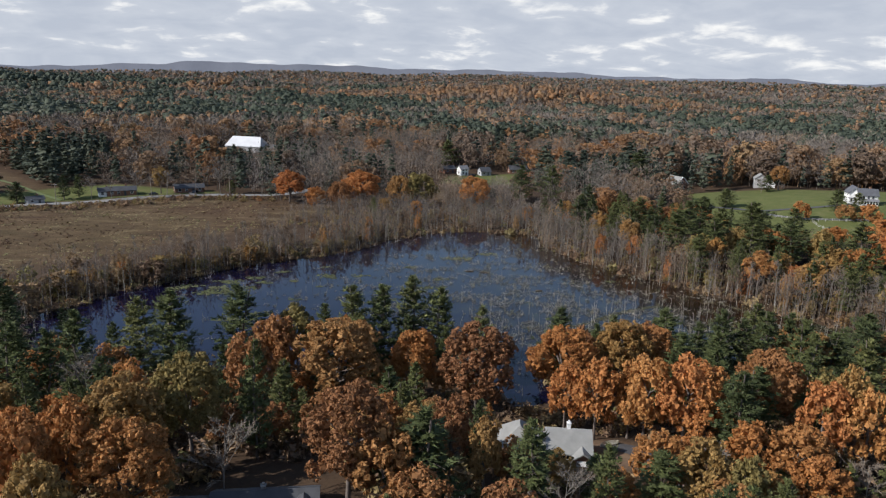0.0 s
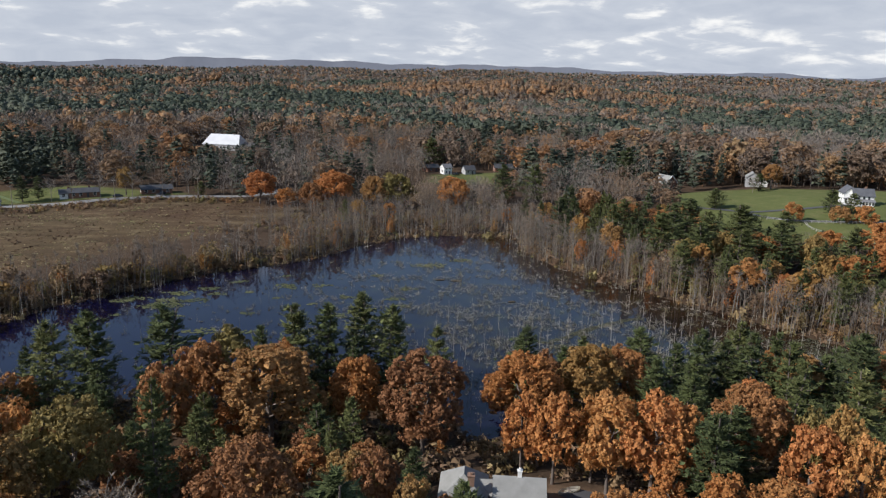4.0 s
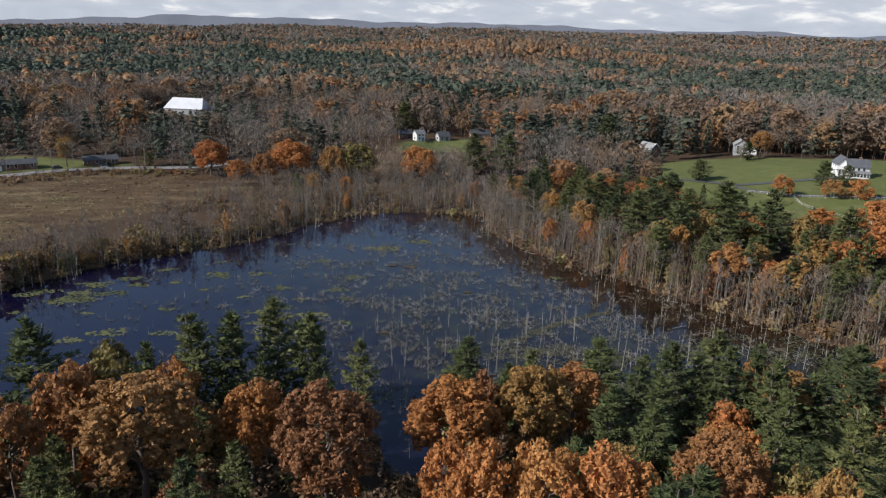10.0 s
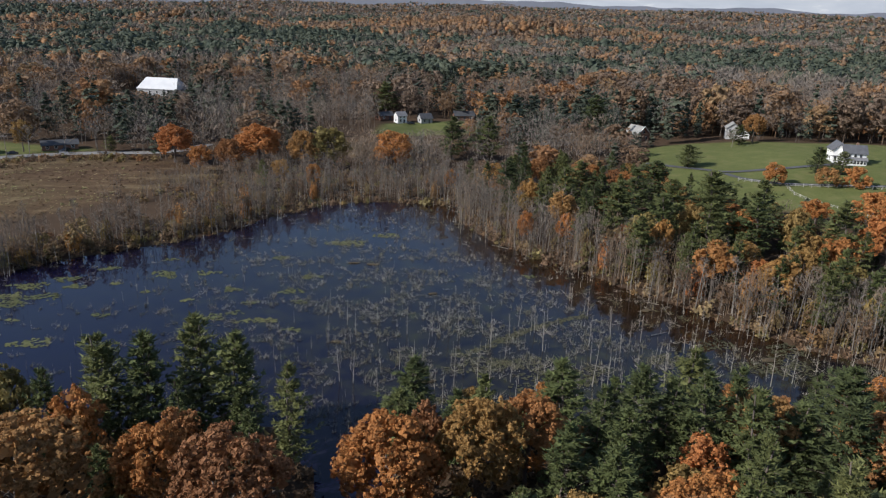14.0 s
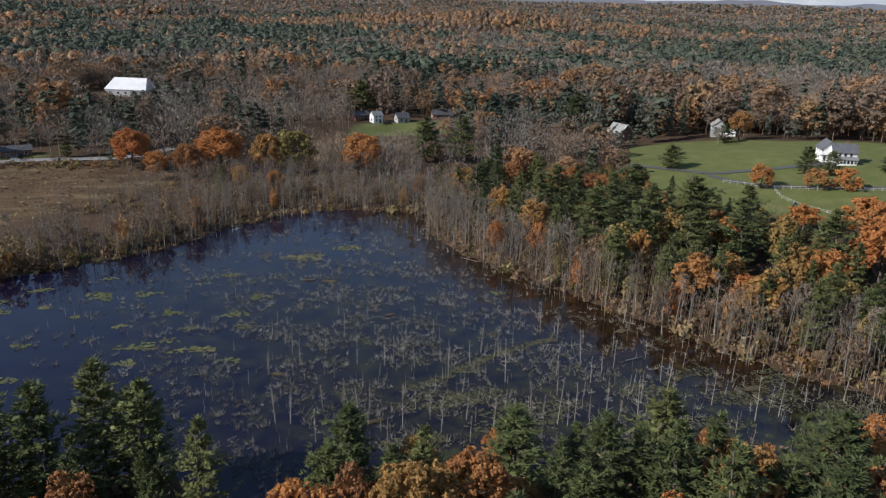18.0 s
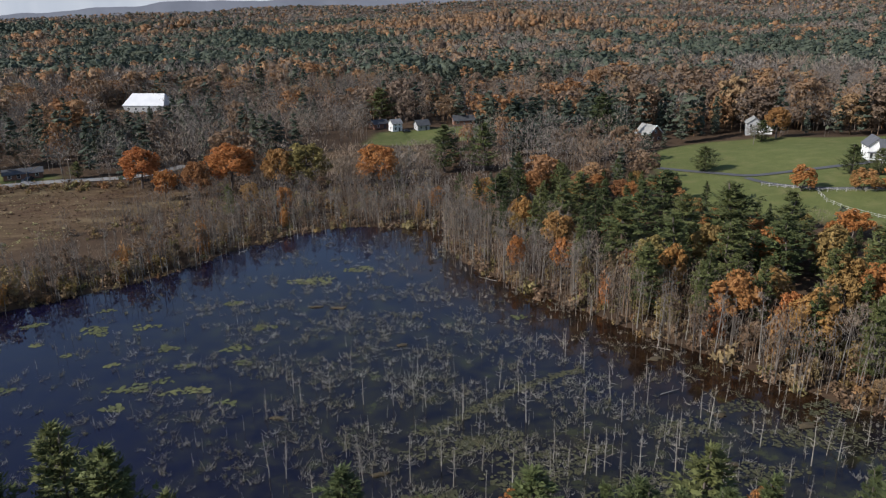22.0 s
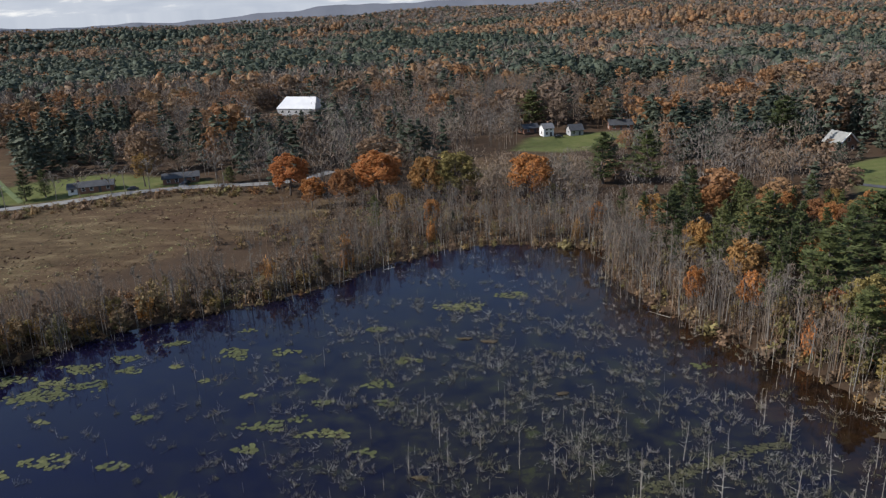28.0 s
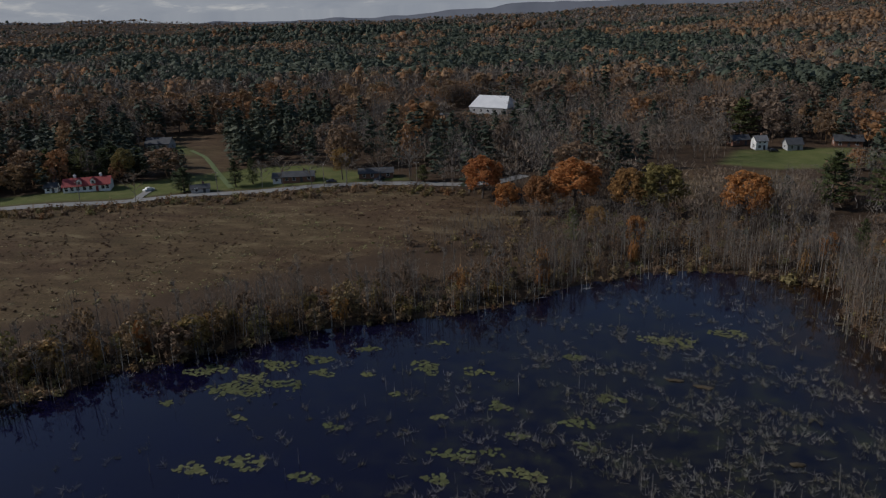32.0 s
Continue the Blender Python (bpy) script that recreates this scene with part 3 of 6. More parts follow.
def pine_form(r, levels=14, per=5, tufts=7, wide=0.24, size=1.0, full=True):
    """White pine: ragged flat plumes that sweep up at the tips, in uneven whorls on a straight stem; height 1."""
    pos, way, tips, roots = [], [], [], []
    lean = r.uniform(0, 6.28)
    for k in range(levels):
        u = k / (levels - 1)
        z0 = 0.15 + 0.80 * u
        L = wide * ((1 - u) ** 0.72) * (0.62 + 0.38 * min(1, u * 3.4)) * r.uniform(0.78, 1.2) + 0.018
        n = per if u < 0.85 else 3
        for q in range(n):
            az, z = 6.28 * (q + r.uniform(-0.4, 0.4)) / n + k * 1.3, z0 + r.uniform(-0.025, 0.025)
            ln = L * r.uniform(0.5, 1.22) * (1 + 0.14 * math.cos(az - lean))
            rise = r.uniform(-0.08, 0.2) + 0.55 * u * u
            dr = np.array([math.cos(az), math.sin(az), rise])
            flank = np.array([-dr[1], dr[0], 0])
            roots.append((0, 0, z))
            tips.append(np.array([0, 0, z]) + dr * ln * 0.9)
            for t in range(tufts):
                f = 0.22 + 0.78 * (t + r.uniform(0.2, 0.9)) / tufts
                w = r.normal() * ln * 0.24 * (1.05 - abs(f - 0.62))
                pos.append(np.array([0, 0, z + 0.22 * ln * f * f + r.normal() * 0.006]) + dr * ln * f + flank * w)
                way.append(dr * 0.9 + flank * w / ln * 2.0 + [0, 0, 0.3])
    pos, way = np.array(pos), np.array(way)
    up = np.array([0, 0, 1.0]) + way * 0.25 + r.normal(size=pos.shape) * 0.3
    if not full:
        return join([clumps(pos, up, 0.062 * size, r, 1.7), clumps(np.array([[0, 0, 0.96]]), np.array([[1, 0, 0.3]]), 0.05, r, 2.0)]), None
    fan = [needles(pos + r.normal(size=pos.shape) * 0.009, way + r.normal(size=pos.shape) * [0.6, 0.6, 0.4], 0.04 * size, 0.0062 * size, r) for _ in range(5)]
    fan.append(clumps(pos, up, 0.03 * size, r, 1.5))
    tip = np.array([[0, 0, z] for z in (0.9, 0.92, 0.94, 0.95, 0.96)] * 3)
    fan.append(needles(tip, r.normal(size=tip.shape) * 0.5 + [0, 0, 0.8], 0.05, 0.006, r))
    return join(fan), sticks(roots, tips, 0.0035, 0.0012, 3)


def bare_form(r, limbs=9, second=4, twigs=5, spread=0.22, slim=1.0):
    """A leafless tree: stem, limbs that reach up, and fine twigs."""
    lean = r.normal(size=2) * 0.03
    stem = np.array([(lean[0] * z, lean[1] * z, z) for z in (0, 0.25, 0.5, 0.75, 0.97)])
    rad = np.array([0.011, 0.009, 0.007, 0.0045, 0.0015]) * slim
    wood = [sticks(stem[:-1], stem[1:], rad[:-1], rad[1:], 5)]
    zs = r.uniform(0.32, 0.92, limbs)
    az = r.uniform(0, 6.28, limbs)
    ln = spread * (1.15 - zs) * r.uniform(0.7, 1.3, limbs)
    a = np.stack([lean[0] * zs, lean[1] * zs, zs], 1)
    b = a + np.stack([np.cos(az) * ln, np.sin(az) * ln, ln * r.uniform(0.7, 1.5, limbs)], 1)
    wood.append(sticks(a, b, 0.0045 * slim, 0.002 * slim, 3))
    k = np.repeat(np.arange(limbs), second)
    t = r.uniform(0.3, 1.0, len(k))[:, None]
    a2 = a[k] + (b[k] - a[k]) * t
    b2 = a2 + unit((b - a)[k] + r.normal(size=(len(k), 3)) * 0.12) * (ln[k] * r.uniform(0.35, 0.65, len(k)))[:, None]
    wood.append(sticks(a2, b2, 0.002 * slim, 0.0008, 3))
    k3 = np.repeat(np.arange(len(k)), twigs)
    t = r.uniform(0.2, 1.0, len(k3))[:, None]
    p = a2[k3] + (b2[k3] - a2[k3]) * t
    d = unit((b2 - a2)[k3] + r.normal(size=(len(k3), 3)) * 0.05 + [0, 0, 0.02])
    q = p + d * r.uniform(0.03, 0.075, (len(k3), 1))
    side = unit(np.cross(d, r.normal(size=d.shape))) * 0.0032
    v = np.stack([p - side, p + side, q], 1).reshape(-1, 3)
    tw = (v, np.arange(len(v)).reshape(-1, 3))
    return join(wood), tw


def snag_form(r, stubs=10):
    z = np.linspace(0, 1, 5)
    lean = r.normal(size=2) * 0.05
    stem = np.stack([lean[0] * z, lean[1] * z, z], 1) + r.normal(size=(5, 3)) * [[0.006, 0.006, 0]]
    rad = np.array([0.018, 0.015, 0.012, 0.008, 0.004])
    out = [sticks(stem[:-1], stem[1:], rad[:-1], rad[1:], 5)]
    zs = r.uniform(0.25, 0.97, stubs)
    az = r.uniform(0, 6.28, stubs)
    a = np.stack([lean[0] * zs, lean[1] * zs, zs], 1)
    ln = r.uniform(0.10, 0.42, stubs) * (1.15 - zs)
    b = a + np.stack([np.cos(az) * ln, np.sin(az) * ln, ln * r.uniform(-0.1, 0.55, stubs)], 1)
    out.append(sticks(a, b, 0.0065, 0.002, 3))
    mid_ = a + (b - a) * r.uniform(0.35, 0.8, (stubs, 1))
    out.append(sticks(mid_, mid_ + (b - a) * 0.4 + r.normal(size=a.shape) * 0.03, 0.004, 0.0015, 3))
    return join(out)


def shrub_form(r, n=120, size=0.16):
    d = unit(r.normal(size=(n, 3)) + [0, 0, 0.5])
    d[:, 2] = np.abs(d[:, 2])
    bulge = 1 + 0.25 * np.sin(3 * np.arctan2(d[:, 1:2], d[:, 0:1]) + r.uniform(0, 6))
    p = d * r.uniform(0.4, 1.08, (n, 1)) * bulge * [0.62, 0.62, 0.95]
    return leaves(p, d + r.normal(size=d.shape) * 0.7, size, r, 1.7)


def thing_tree(name, crown_v, crown_f, crown_mat, wood, wood_mat, crown_name="crown"):
    e = new(name)
    link_mesh("trunk", wood[0], wood[1], wood_mat, e)
    c = link_mesh(crown_name, crown_v, crown_f, crown_mat, e)
    if crown_name == "twig_spray":
        c["kind"] = "stuff"
    return e


MODELS = {}
for kind in ("oak", "gold", "maple"):
    MODELS[kind] = []
    for v in range(5 if kind == "oak" else 3):
        cv, cf = oak_form(RNG, 19, 16, 11, 0.028, (0.36, 0.39, 0.34, 0.37, 0.35)[v] if kind != "maple" else 0.41, True, 0.036, 0.6, 0.7 if kind != "maple" else 0.85)
        MODELS[kind].append((cv, cf, trunk_form(RNG)))
    MODELS[kind + "_broad"] = []
    for v in range(3 if kind == "oak" else 2):
        cv, cf = oak_form(RNG, 38, 22, 17, 0.0150, (0.37, 0.39, 0.35)[v], True, 0.0235, 0.6, 0.7)
        MODELS[kind + "_broad"].append((cv, cf, trunk_form(RNG, 0.6, 0.02, 10, 0.22)))
MODELS["pine"], MODELS["bare"], MODELS["slim"] = [], [], []
for v in range(6):
    (cv, cf), br = pine_form(RNG, 11 + v % 3, 5 + v % 2, 9, 0.22 + 0.02 * (v % 3))
    MODELS["pine"].append((cv, cf, join([trunk_form(RNG, 0.97, 0.013, 0 + 1, 0.02), br])))
for v in range(5):
    wood, tw = bare_form(RNG, 16, 6, 9, 0.36, 0.75)
    MODELS["bare"].append((tw[0], tw[1], wood))
for v in range(6):
    wood, tw = bare_form(RNG, 10, 4, 6, 0.17, 1.0)
    MODELS["slim"].append((tw[0], tw[1], wood))
LABELS = {
    "oak": ("oak_tree", "broad oak with rust and copper autumn leaves", "tree"),
    "gold": ("hardwood_tree", "rounded hardwood with yellow-green and gold autumn leaves", "tree"),
    "maple": ("maple_tree", "bright orange autumn maple", "tree"),
    "pine": ("pine_tree", "dark green white pine with ragged layered boughs", "pine tree"),
    "bare": ("bare_tree", "leafless grey hardwood with fine twigs", "tree"),
    "slim": ("bare_tree", "slender leafless grey tree at the water's edge", "tree"),
}
BUILT = {}
COUNT = {}


def plant(kind, x, y, h, rad=None, z=None):
    """One tree of a kind; rad: the crown's radius in metres."""
    r = random.Random(int(x * 131 + y * 977))
    name, label, cat = LABELS[kind]
    plain_kind = kind
    if rad and rad > 4.6 and kind in ("oak", "gold", "maple"):
        kind += "_broad"
    v = r.randrange(len(MODELS[kind]))
    wide = {"oak": 0.33, "gold": 0.33, "maple": 0.33, "pine": 0.185, "bare": 0.25, "slim": 0.12}[plain_kind]
    sx = (rad / wide) if rad else h * r.uniform(0.9, 1.15)
    m = Matrix.Translation((x, y, (ground_at(x, y) if z is None else z) - 0.15)) @ Matrix.Rotation(r.uniform(0, 6.28), 4, "Z")
    sc = (sx, sx, h * (1.0 if plain_kind in ("pine", "bare", "slim") else 1.04))
    if (kind, v) not in BUILT:
        cv, cf, wood = MODELS[kind][v]
        leaf = {"bare": "twig", "slim": "twig"}.get(kind, plain_kind)
        bark = {"bare": "pale_bark", "slim": "pale_bark"}.get(kind, "bark")
        ob = thing_tree(name, cv, cf, M[leaf], wood, M[bark], "twig_spray" if leaf == "twig" else "crown")
        tagged(ob, label, cat, {"pine": "pines", "slim": "bare trees on the shore"}.get(kind, name + "s"))
        BUILT[kind, v] = ob
        ob.scale = sc
        ob.matrix_basis = m @ Matrix.Diagonal((*sc, 1))
    else:
        src = BUILT[kind, v]
        ob = copy_thing(src, m)
        ob.scale = sc
    COUNT[plain_kind] = COUNT.get(plain_kind, 0) + 1
    return ob


# trees that stand out between the houses and the pond: x, y, height, crown radius
OAKS_A = [(-24.3, 148.6, 20, 8.2), (0.4, 141.9, 20, 7.2), (18.4, 149, 18, 6.6), (44.2, 122.3, 17, 5.2), (-10.1, 151.3, 17, 4.8), (-36.2, 158.1, 17, 4.5), (-53.3, 115, 17, 5.7), (-49.5, 104.5, 16, 5.6), (-58.2, 109.6, 16, 3.8), (-22.9, 106.7, 19, 6), (-9, 112.3, 14, 2.8), (-18.8, 103.3, 14, 4)]
OAKS_B = [(-5.2, 107.3, 13, 2.5), (4.9, 107.8, 8, 2.4), (-60.6, 102.6, 17, 3.6), (-57, 97.2, 15, 3.6), (48.9, 130.4, 15, 4.8), (-23.2, 165.3, 14, 3.4), (-40.6, 148.6, 17, 4.4), (-36.9, 164.3, 15, 3.4), (38.2, 154.6, 16, 5.3), (73.2, 154.5, 14, 4.5), (73.2, 162.5, 12, 2.6), (83.6, 146.3, 15, 4), (24.5, 155.5, 15, 3.1)]
GOLDS = [(30.3, 151, 18, 5.8), (-33.1, 169.7, 16, 3.9), (-46, 123.5, 18, 5.4), (21.9, 99.3, 13, 3.9), (52.3, 113.9, 16, 2.9), (25.9, 96.5, 12, 2.8), (51.6, 118.4, 14, 2.9)]
MAPLES = [(25.2, 125.5, 16, 4.0), (30.5, 122.5, 16.5, 4.6), (33.8, 121.5, 15, 3.6), (18.8, 131, 15, 3.4), (15.3, 136.5, 13, 3.0), (47.2, 112.2, 15, 3.8), (52, 109, 15, 3.3), (-57.4, 134.5, 15, 3.4), (24.8, 131, 14, 2.9), (30, 117, 8, 2.2)]
PINES_A = [(-21.3, 173.3, 20, 4.6), (-15.1, 173.2, 20, 4.3), (-8.4, 176.2, 21, 4.8), (-2.3, 174.1, 19, 4.2), (5.8, 167, 17, 3.4), (24.5, 171.5, 15, 3.8), (-44.8, 169.2, 21, 6), (-58.3, 170.1, 20, 4.9), (-63, 162.7, 20, 4.7), (-72.2, 156.2, 20, 4.6), (-92.5, 176, 20, 5.4), (-79.7, 148.5, 20, 4.5), (-74.2, 148.1, 19, 3.9), (-36.8, 126.7, 20, 2.9)]
PINES_B = [(-27.2, 167.2, 17, 2.9), (0.2, 103.5, 15, 3.5), (9.9, 106.6, 8, 2.3), (16.5, 99.7, 12, 3.8), (-13.7, 105.1, 16, 5.2), (45.9, 142.3, 15, 4), (35.3, 115.4, 16, 3.8), (67.7, 166, 17, 4.7), (-60.1, 131.4, 17, 3.3), (21.5, 164, 14, 3.2), (29.5, 161.9, 14, 2.8), (33.9, 163.8, 15, 2.8), (46.2, 165.7, 16, 4.3), (50.2, 158.4, 15, 3)]
PINES_C = [(61.5, 159.8, 15, 3.6), (71.3, 158.8, 17, 3.3), (55.5, 167.1, 12, 2.6), (76.5, 151.3, 15, 4.4), (88.1, 156.8, 17, 4.8), (85.9, 148.4, 16, 3.7), (40.8, 145.9, 17, 3.9), (56.4, 160, 17, 4), (64.3, 155.8, 18, 4.2), (68.6, 149.8, 18, 4.1), (61.5, 136.8, 18, 3.5), (79.5, 145.1, 18, 4.6), (64.8, 127, 18, 4.1), (50.7, 151, 16, 3.4), (40.2, 119.1, 15, 3.9)]
BARES = [(-39.4, 109.7, 13, 3.9), (45.6, 99.6, 9, 3.6), (-67.4, 147, 14, 4.9), (42.3, 149.7, 12, 3.5)]
for kind, rows in (("oak", OAKS_A), ("oak", OAKS_B), ("gold", GOLDS), ("maple", MAPLES), ("pine", PINES_A), ("pine", PINES_B), ("pine", PINES_C), ("bare", BARES)):
    for x, y, h, rad in rows:
        plant(kind, x, y, h, rad)
SPOTS = [(x, y, rad) for rows in (OAKS_A, OAKS_B, GOLDS, MAPLES, PINES_A, PINES_B, PINES_C, BARES) for x, y, h, rad in rows]
# landmark trees round the pond and on the lawns
LAND_N = (("maple", -48, 381, 18, 7.6), ("oak", -35.5, 362, 12, 4.2), ("oak", -24, 362, 15, 5.6), ("maple", -14, 371, 20, 9), ("oak", 4, 366, 18, 5.8), ("gold", 13.5, 369, 19, 8.6), ("maple", 39.5, 364, 18, 8.4), ("gold", -4, 342, 9, 3), ("pine", 67, 383, 19, 7), ("pine", 82, 381, 19, 7), ("pine", 72, 304, 17, 5), ("pine", -9.5, 333, 11, 2.6), ("pine", 150, 436, 22, 7), ("pine", 50, 530, 20, 8), ("oak", 8, 330, 10, 2.8))
LAND_E = (("pine", 153, 339, 9, 4.4), ("oak", 165.3, 300, 8, 4), ("maple", 187.5, 288.5, 7.5, 4), ("oak", 179.5, 292, 7, 4), ("pine", 187.5, 309, 10, 4), ("pine", 194, 305, 8.5, 3.8), ("pine", 214, 302, 6, 3.5), ("pine", 198, 380, 9, 4.5), ("oak", 207, 384, 13, 5.5), ("bare", 190, 372, 8, 4), ("maple", 147, 222, 19, 6.5), ("maple", 162, 247, 14, 6.2), ("oak", 154, 260, 8, 4.2))
SHORE_PINES = (("pine", 86, 287, 17, 5), ("pine", 94, 263, 19, 6.4), ("pine", 91, 240, 16, 4), ("pine", 108, 259, 19, 6.6), ("pine", 119, 257, 21, 7.6), ("pine", 130, 251, 19, 6), ("pine", 139, 229, 19, 6.2), ("pine", 95, 300, 16, 5.2), ("pine", 115, 287, 17, 6.4), ("pine", 104, 276, 18, 5.4), ("pine", 125, 270, 17, 5.4), ("pine", 112, 243, 17, 5), ("pine", 122, 240, 18, 5.4), ("pine", 101, 250, 18, 5), ("oak", 103.5, 225, 13, 4.5), ("maple", 69, 270, 9, 2.2), ("maple", 79, 264, 10, 2.4), ("maple", 113, 221, 10, 2.8), ("gold", 111, 252, 13, 4), ("gold", 98, 243, 13, 3.4), ("gold", 133, 238, 14, 4), ("oak", 95, 335, 13, 4.4))
LAND_W = (("gold", -205, 385, 14, 5.5), ("bare", -174, 351.5, 12, 4), ("pine", -168, 373, 10, 4.6), ("pine", -152, 385, 12, 3.4), ("pine", -147, 390, 11, 3), ("oak", -112, 401, 13, 3.8), ("bare", -131, 386, 13, 5), ("bare", -120, 389, 13, 5), ("bare", -108, 396, 12, 5.5), ("bare", -95, 399, 12, 5), ("bare", -140, 385, 11, 4), ("bare", -84, 405, 13, 5), ("pine", -78, 404, 7, 3), ("pine", -215, 384, 14, 4.6), ("pine", -222, 380, 15, 5), ("pine", -229, 384, 14, 5), ("pine", -207, 396, 13, 4.5), ("pine", -236, 376, 15, 5), ("pine", -218, 393, 15, 5), ("oak", -231, 368, 9, 3.6), ("bare", -240, 364, 12, 4.5))
for kind, x, y, h, rad in LAND_N + LAND_E + SHORE_PINES + LAND_W:
    low_crown = y > 355 and kind in ("oak", "gold", "maple") and -60 < x < 60
    full_skirt = 150 < x < 200 and 285 < y < 302
    plant(kind, x, y, h * (1.25 if full_skirt else 1.0), rad, ground_at(x, y) - (0.12 * h if low_crown else 0.3 * h if full_skirt else 0.0))
    SPOTS.append((x, y, rad))

HOUSES = [(-97, 586, 8), (44, 456, 15), (68, 456, 11), (8, 124, 11), (-36, 105, 14), (-104, 604, 28), (56, 500, 12), (72, 503, 10), (205, 401, 12), (210, 324, 15), (165, 417, 10), (-197, 366, 13), (-130, 398, 12), (-107, 407, 12), (-242, 458, 12), (-215, 450, 12), (-185, 418, 11), (-160, 378, 6), (-230, 345, 9), (95, 500, 9)]


def open_ground(x, y, gap=3.0):
    """True where woods may stand."""
    ok = signed(POND, x, y) > 1.5
    for poly in (MEADOW, LAWN_E, LAWN_N, FIELD_N, LAWN_W, LAWN_F, LAWN_S, FIELD_W, YARD, YARD_W):
        ok &= signed(poly, x, y) > 1.0
    ok &= along(ROAD, x, y) > 5.5
    for hx, hy, hr in HOUSES:
        ok &= np.hypot(x - hx, y - hy) > hr
    return ok


def jittered(x0, x1, y0, y1, step, r):
    gx, gy = np.meshgrid(np.arange(x0, x1, step), np.arange(y0, y1, step))
    x = gx.ravel() + r.uniform(-0.48, 0.48, gx.size) * step
    y = gy.ravel() + r.uniform(-0.48, 0.48, gx.size) * step
    return x, y


# the rest of the woods nearest the path, tree by tree, lower than those that stand out
x, y = jittered(-118, 112, 88, 182, 7.6, RNG)
ok = open_ground(x, y) & ~((x > 2) & (x < 26) & (y > 124) & (y < 160))
for sx_, sy_, sr_ in SPOTS:
    ok &= np.hypot(x - sx_, y - sy_) > sr_ * 0.85 + 1.2
for px, py in zip(x[ok], y[ok]):
    u = RNG.uniform()
    back = py > 138 or px < -62
    kind = "pine" if u < (0.58 if px > 38 and py < 140 else 0.40 if px > 25 else 0.66 if back else 0.34) else "oak" if u < 0.82 else "gold" if u < 0.87 else "maple" if u < 0.91 else "bare"
    if px > 40 and py < 140 and 0.55 < u < 0.8:
        kind = "pine"
    h = {"pine": 12.5, "oak": 10.5, "gold": 10, "maple": 10, "bare": 10}[kind] * RNG.uniform(0.72, 1.1)
    plant(kind, px, py, h)
# the wooded east shore: grey stems by the water, pines and rust behind
x, y = jittered(52, 190, 150, 330, 6.6, RNG)
ok = open_ground(x, y) & ((y > 182) | (x > 112))
for sx_, sy_, sr_ in SPOTS:
    ok &= np.hypot(x - sx_, y - sy_) > sr_ * 0.7 + 1.6
sd = signed(POND, x, y)
east = ok & (x > 50) & (sd < 75)
for px, py, ps in zip(x[east], y[east], sd[east]):
    u = RNG.uniform()
    if ps < (13 if px < 85 else 9):
        if COUNT.get("slim", 0) < 110:
            plant("slim", px, py, RNG.uniform(10, 16))
    else:
        kind = "pine" if u < 0.44 else "gold" if u < 0.60 else "oak" if u < 0.70 else "bare" if COUNT.get("bare", 0) < 95 and ps < 32 else "oak"
        plant(kind, px, py, (RNG.uniform(11, 17) if kind == "pine" else RNG.uniform(8, 13)) * (0.5 if px > 138 and py > 238 else 1.0 if ps < 42 else 0.7))
# bare stems in the belt between marsh and pond, and along the far shore
x, y = jittered(-125, 60, 215, 345, 5.4, RNG)
sd = signed(POND, x, y)
ok = open_ground(x, y) & (sd < 22) & (y > 300 - (x + 110) * 1.0 - 95)
for px, py, ps in zip(x[ok], y[ok], sd[ok]):
    if COUNT.get("slim", 0) < 205:
        plant("slim", px, py, RNG.uniform(7, 12))

# ---------------------------------------------------------------- woods beyond, joined


def scatter(name, forms, x, y, h, wide, tint, material, label, category, level=None, rounded=False):
    """Many plants of a kind in one mesh, on the land or, with a level, on the water."""
    if len(x) == 0:
        return None
    z = height(x, y) - 0.2 if level is None else np.full(len(x), level)
    pick = RNG.randint(0, len(forms), len(x))
    rot = RNG.uniform(0, 6.28, len(x))
    vs, fs, ts, o = [], [], [], 0
    for k, (fv, ff) in enumerate(forms):
        i = np.where(pick == k)[0]
        if not len(i):
            continue
        c, s = np.cos(rot[i])[:, None], np.sin(rot[i])[:, None]
        w = wide[i][:, None]
        px = (fv[None, :, 0] * c - fv[None, :, 1] * s) * w + x[i][:, None]
        py = (fv[None, :, 0] * s + fv[None, :, 1] * c) * w + y[i][:, None]
        pz = fv[None, :, 2] * h[i][:, None] + z[i][:, None]
        vs.append(np.stack([px, py, pz], 2).reshape(-1, 3))
        fs.append((ff[None] + (np.arange(len(i)) * len(fv))[:, None, None] + o).reshape(-1, 3))
        ts.append(np.repeat(tint[i], len(fv)))
        o += len(i) * len(fv)
    ob = link_mesh(name, np.concatenate(vs), np.concatenate(fs), material, tint=np.concatenate(ts), smooth=rounded)
    return tagged(ob, label, category, kind="stuff")


def leaf_lod(lobes, subs, per, size, k=6):
    return [join([oak_form(RNG, lobes, subs, per, size, 0.41, True, 0.06, 0.6, 0.85, 9), sticks([(0, 0, 0)], [(0, 0, 0.6)], 0.018, 0.008, 3)]) for _ in range(k)]


def pine_lod(lv, per, tf, size, k=5):
    return [pine_form(RNG, lv, per, tf, 0.23, size, False)[0] for _ in range(k)]


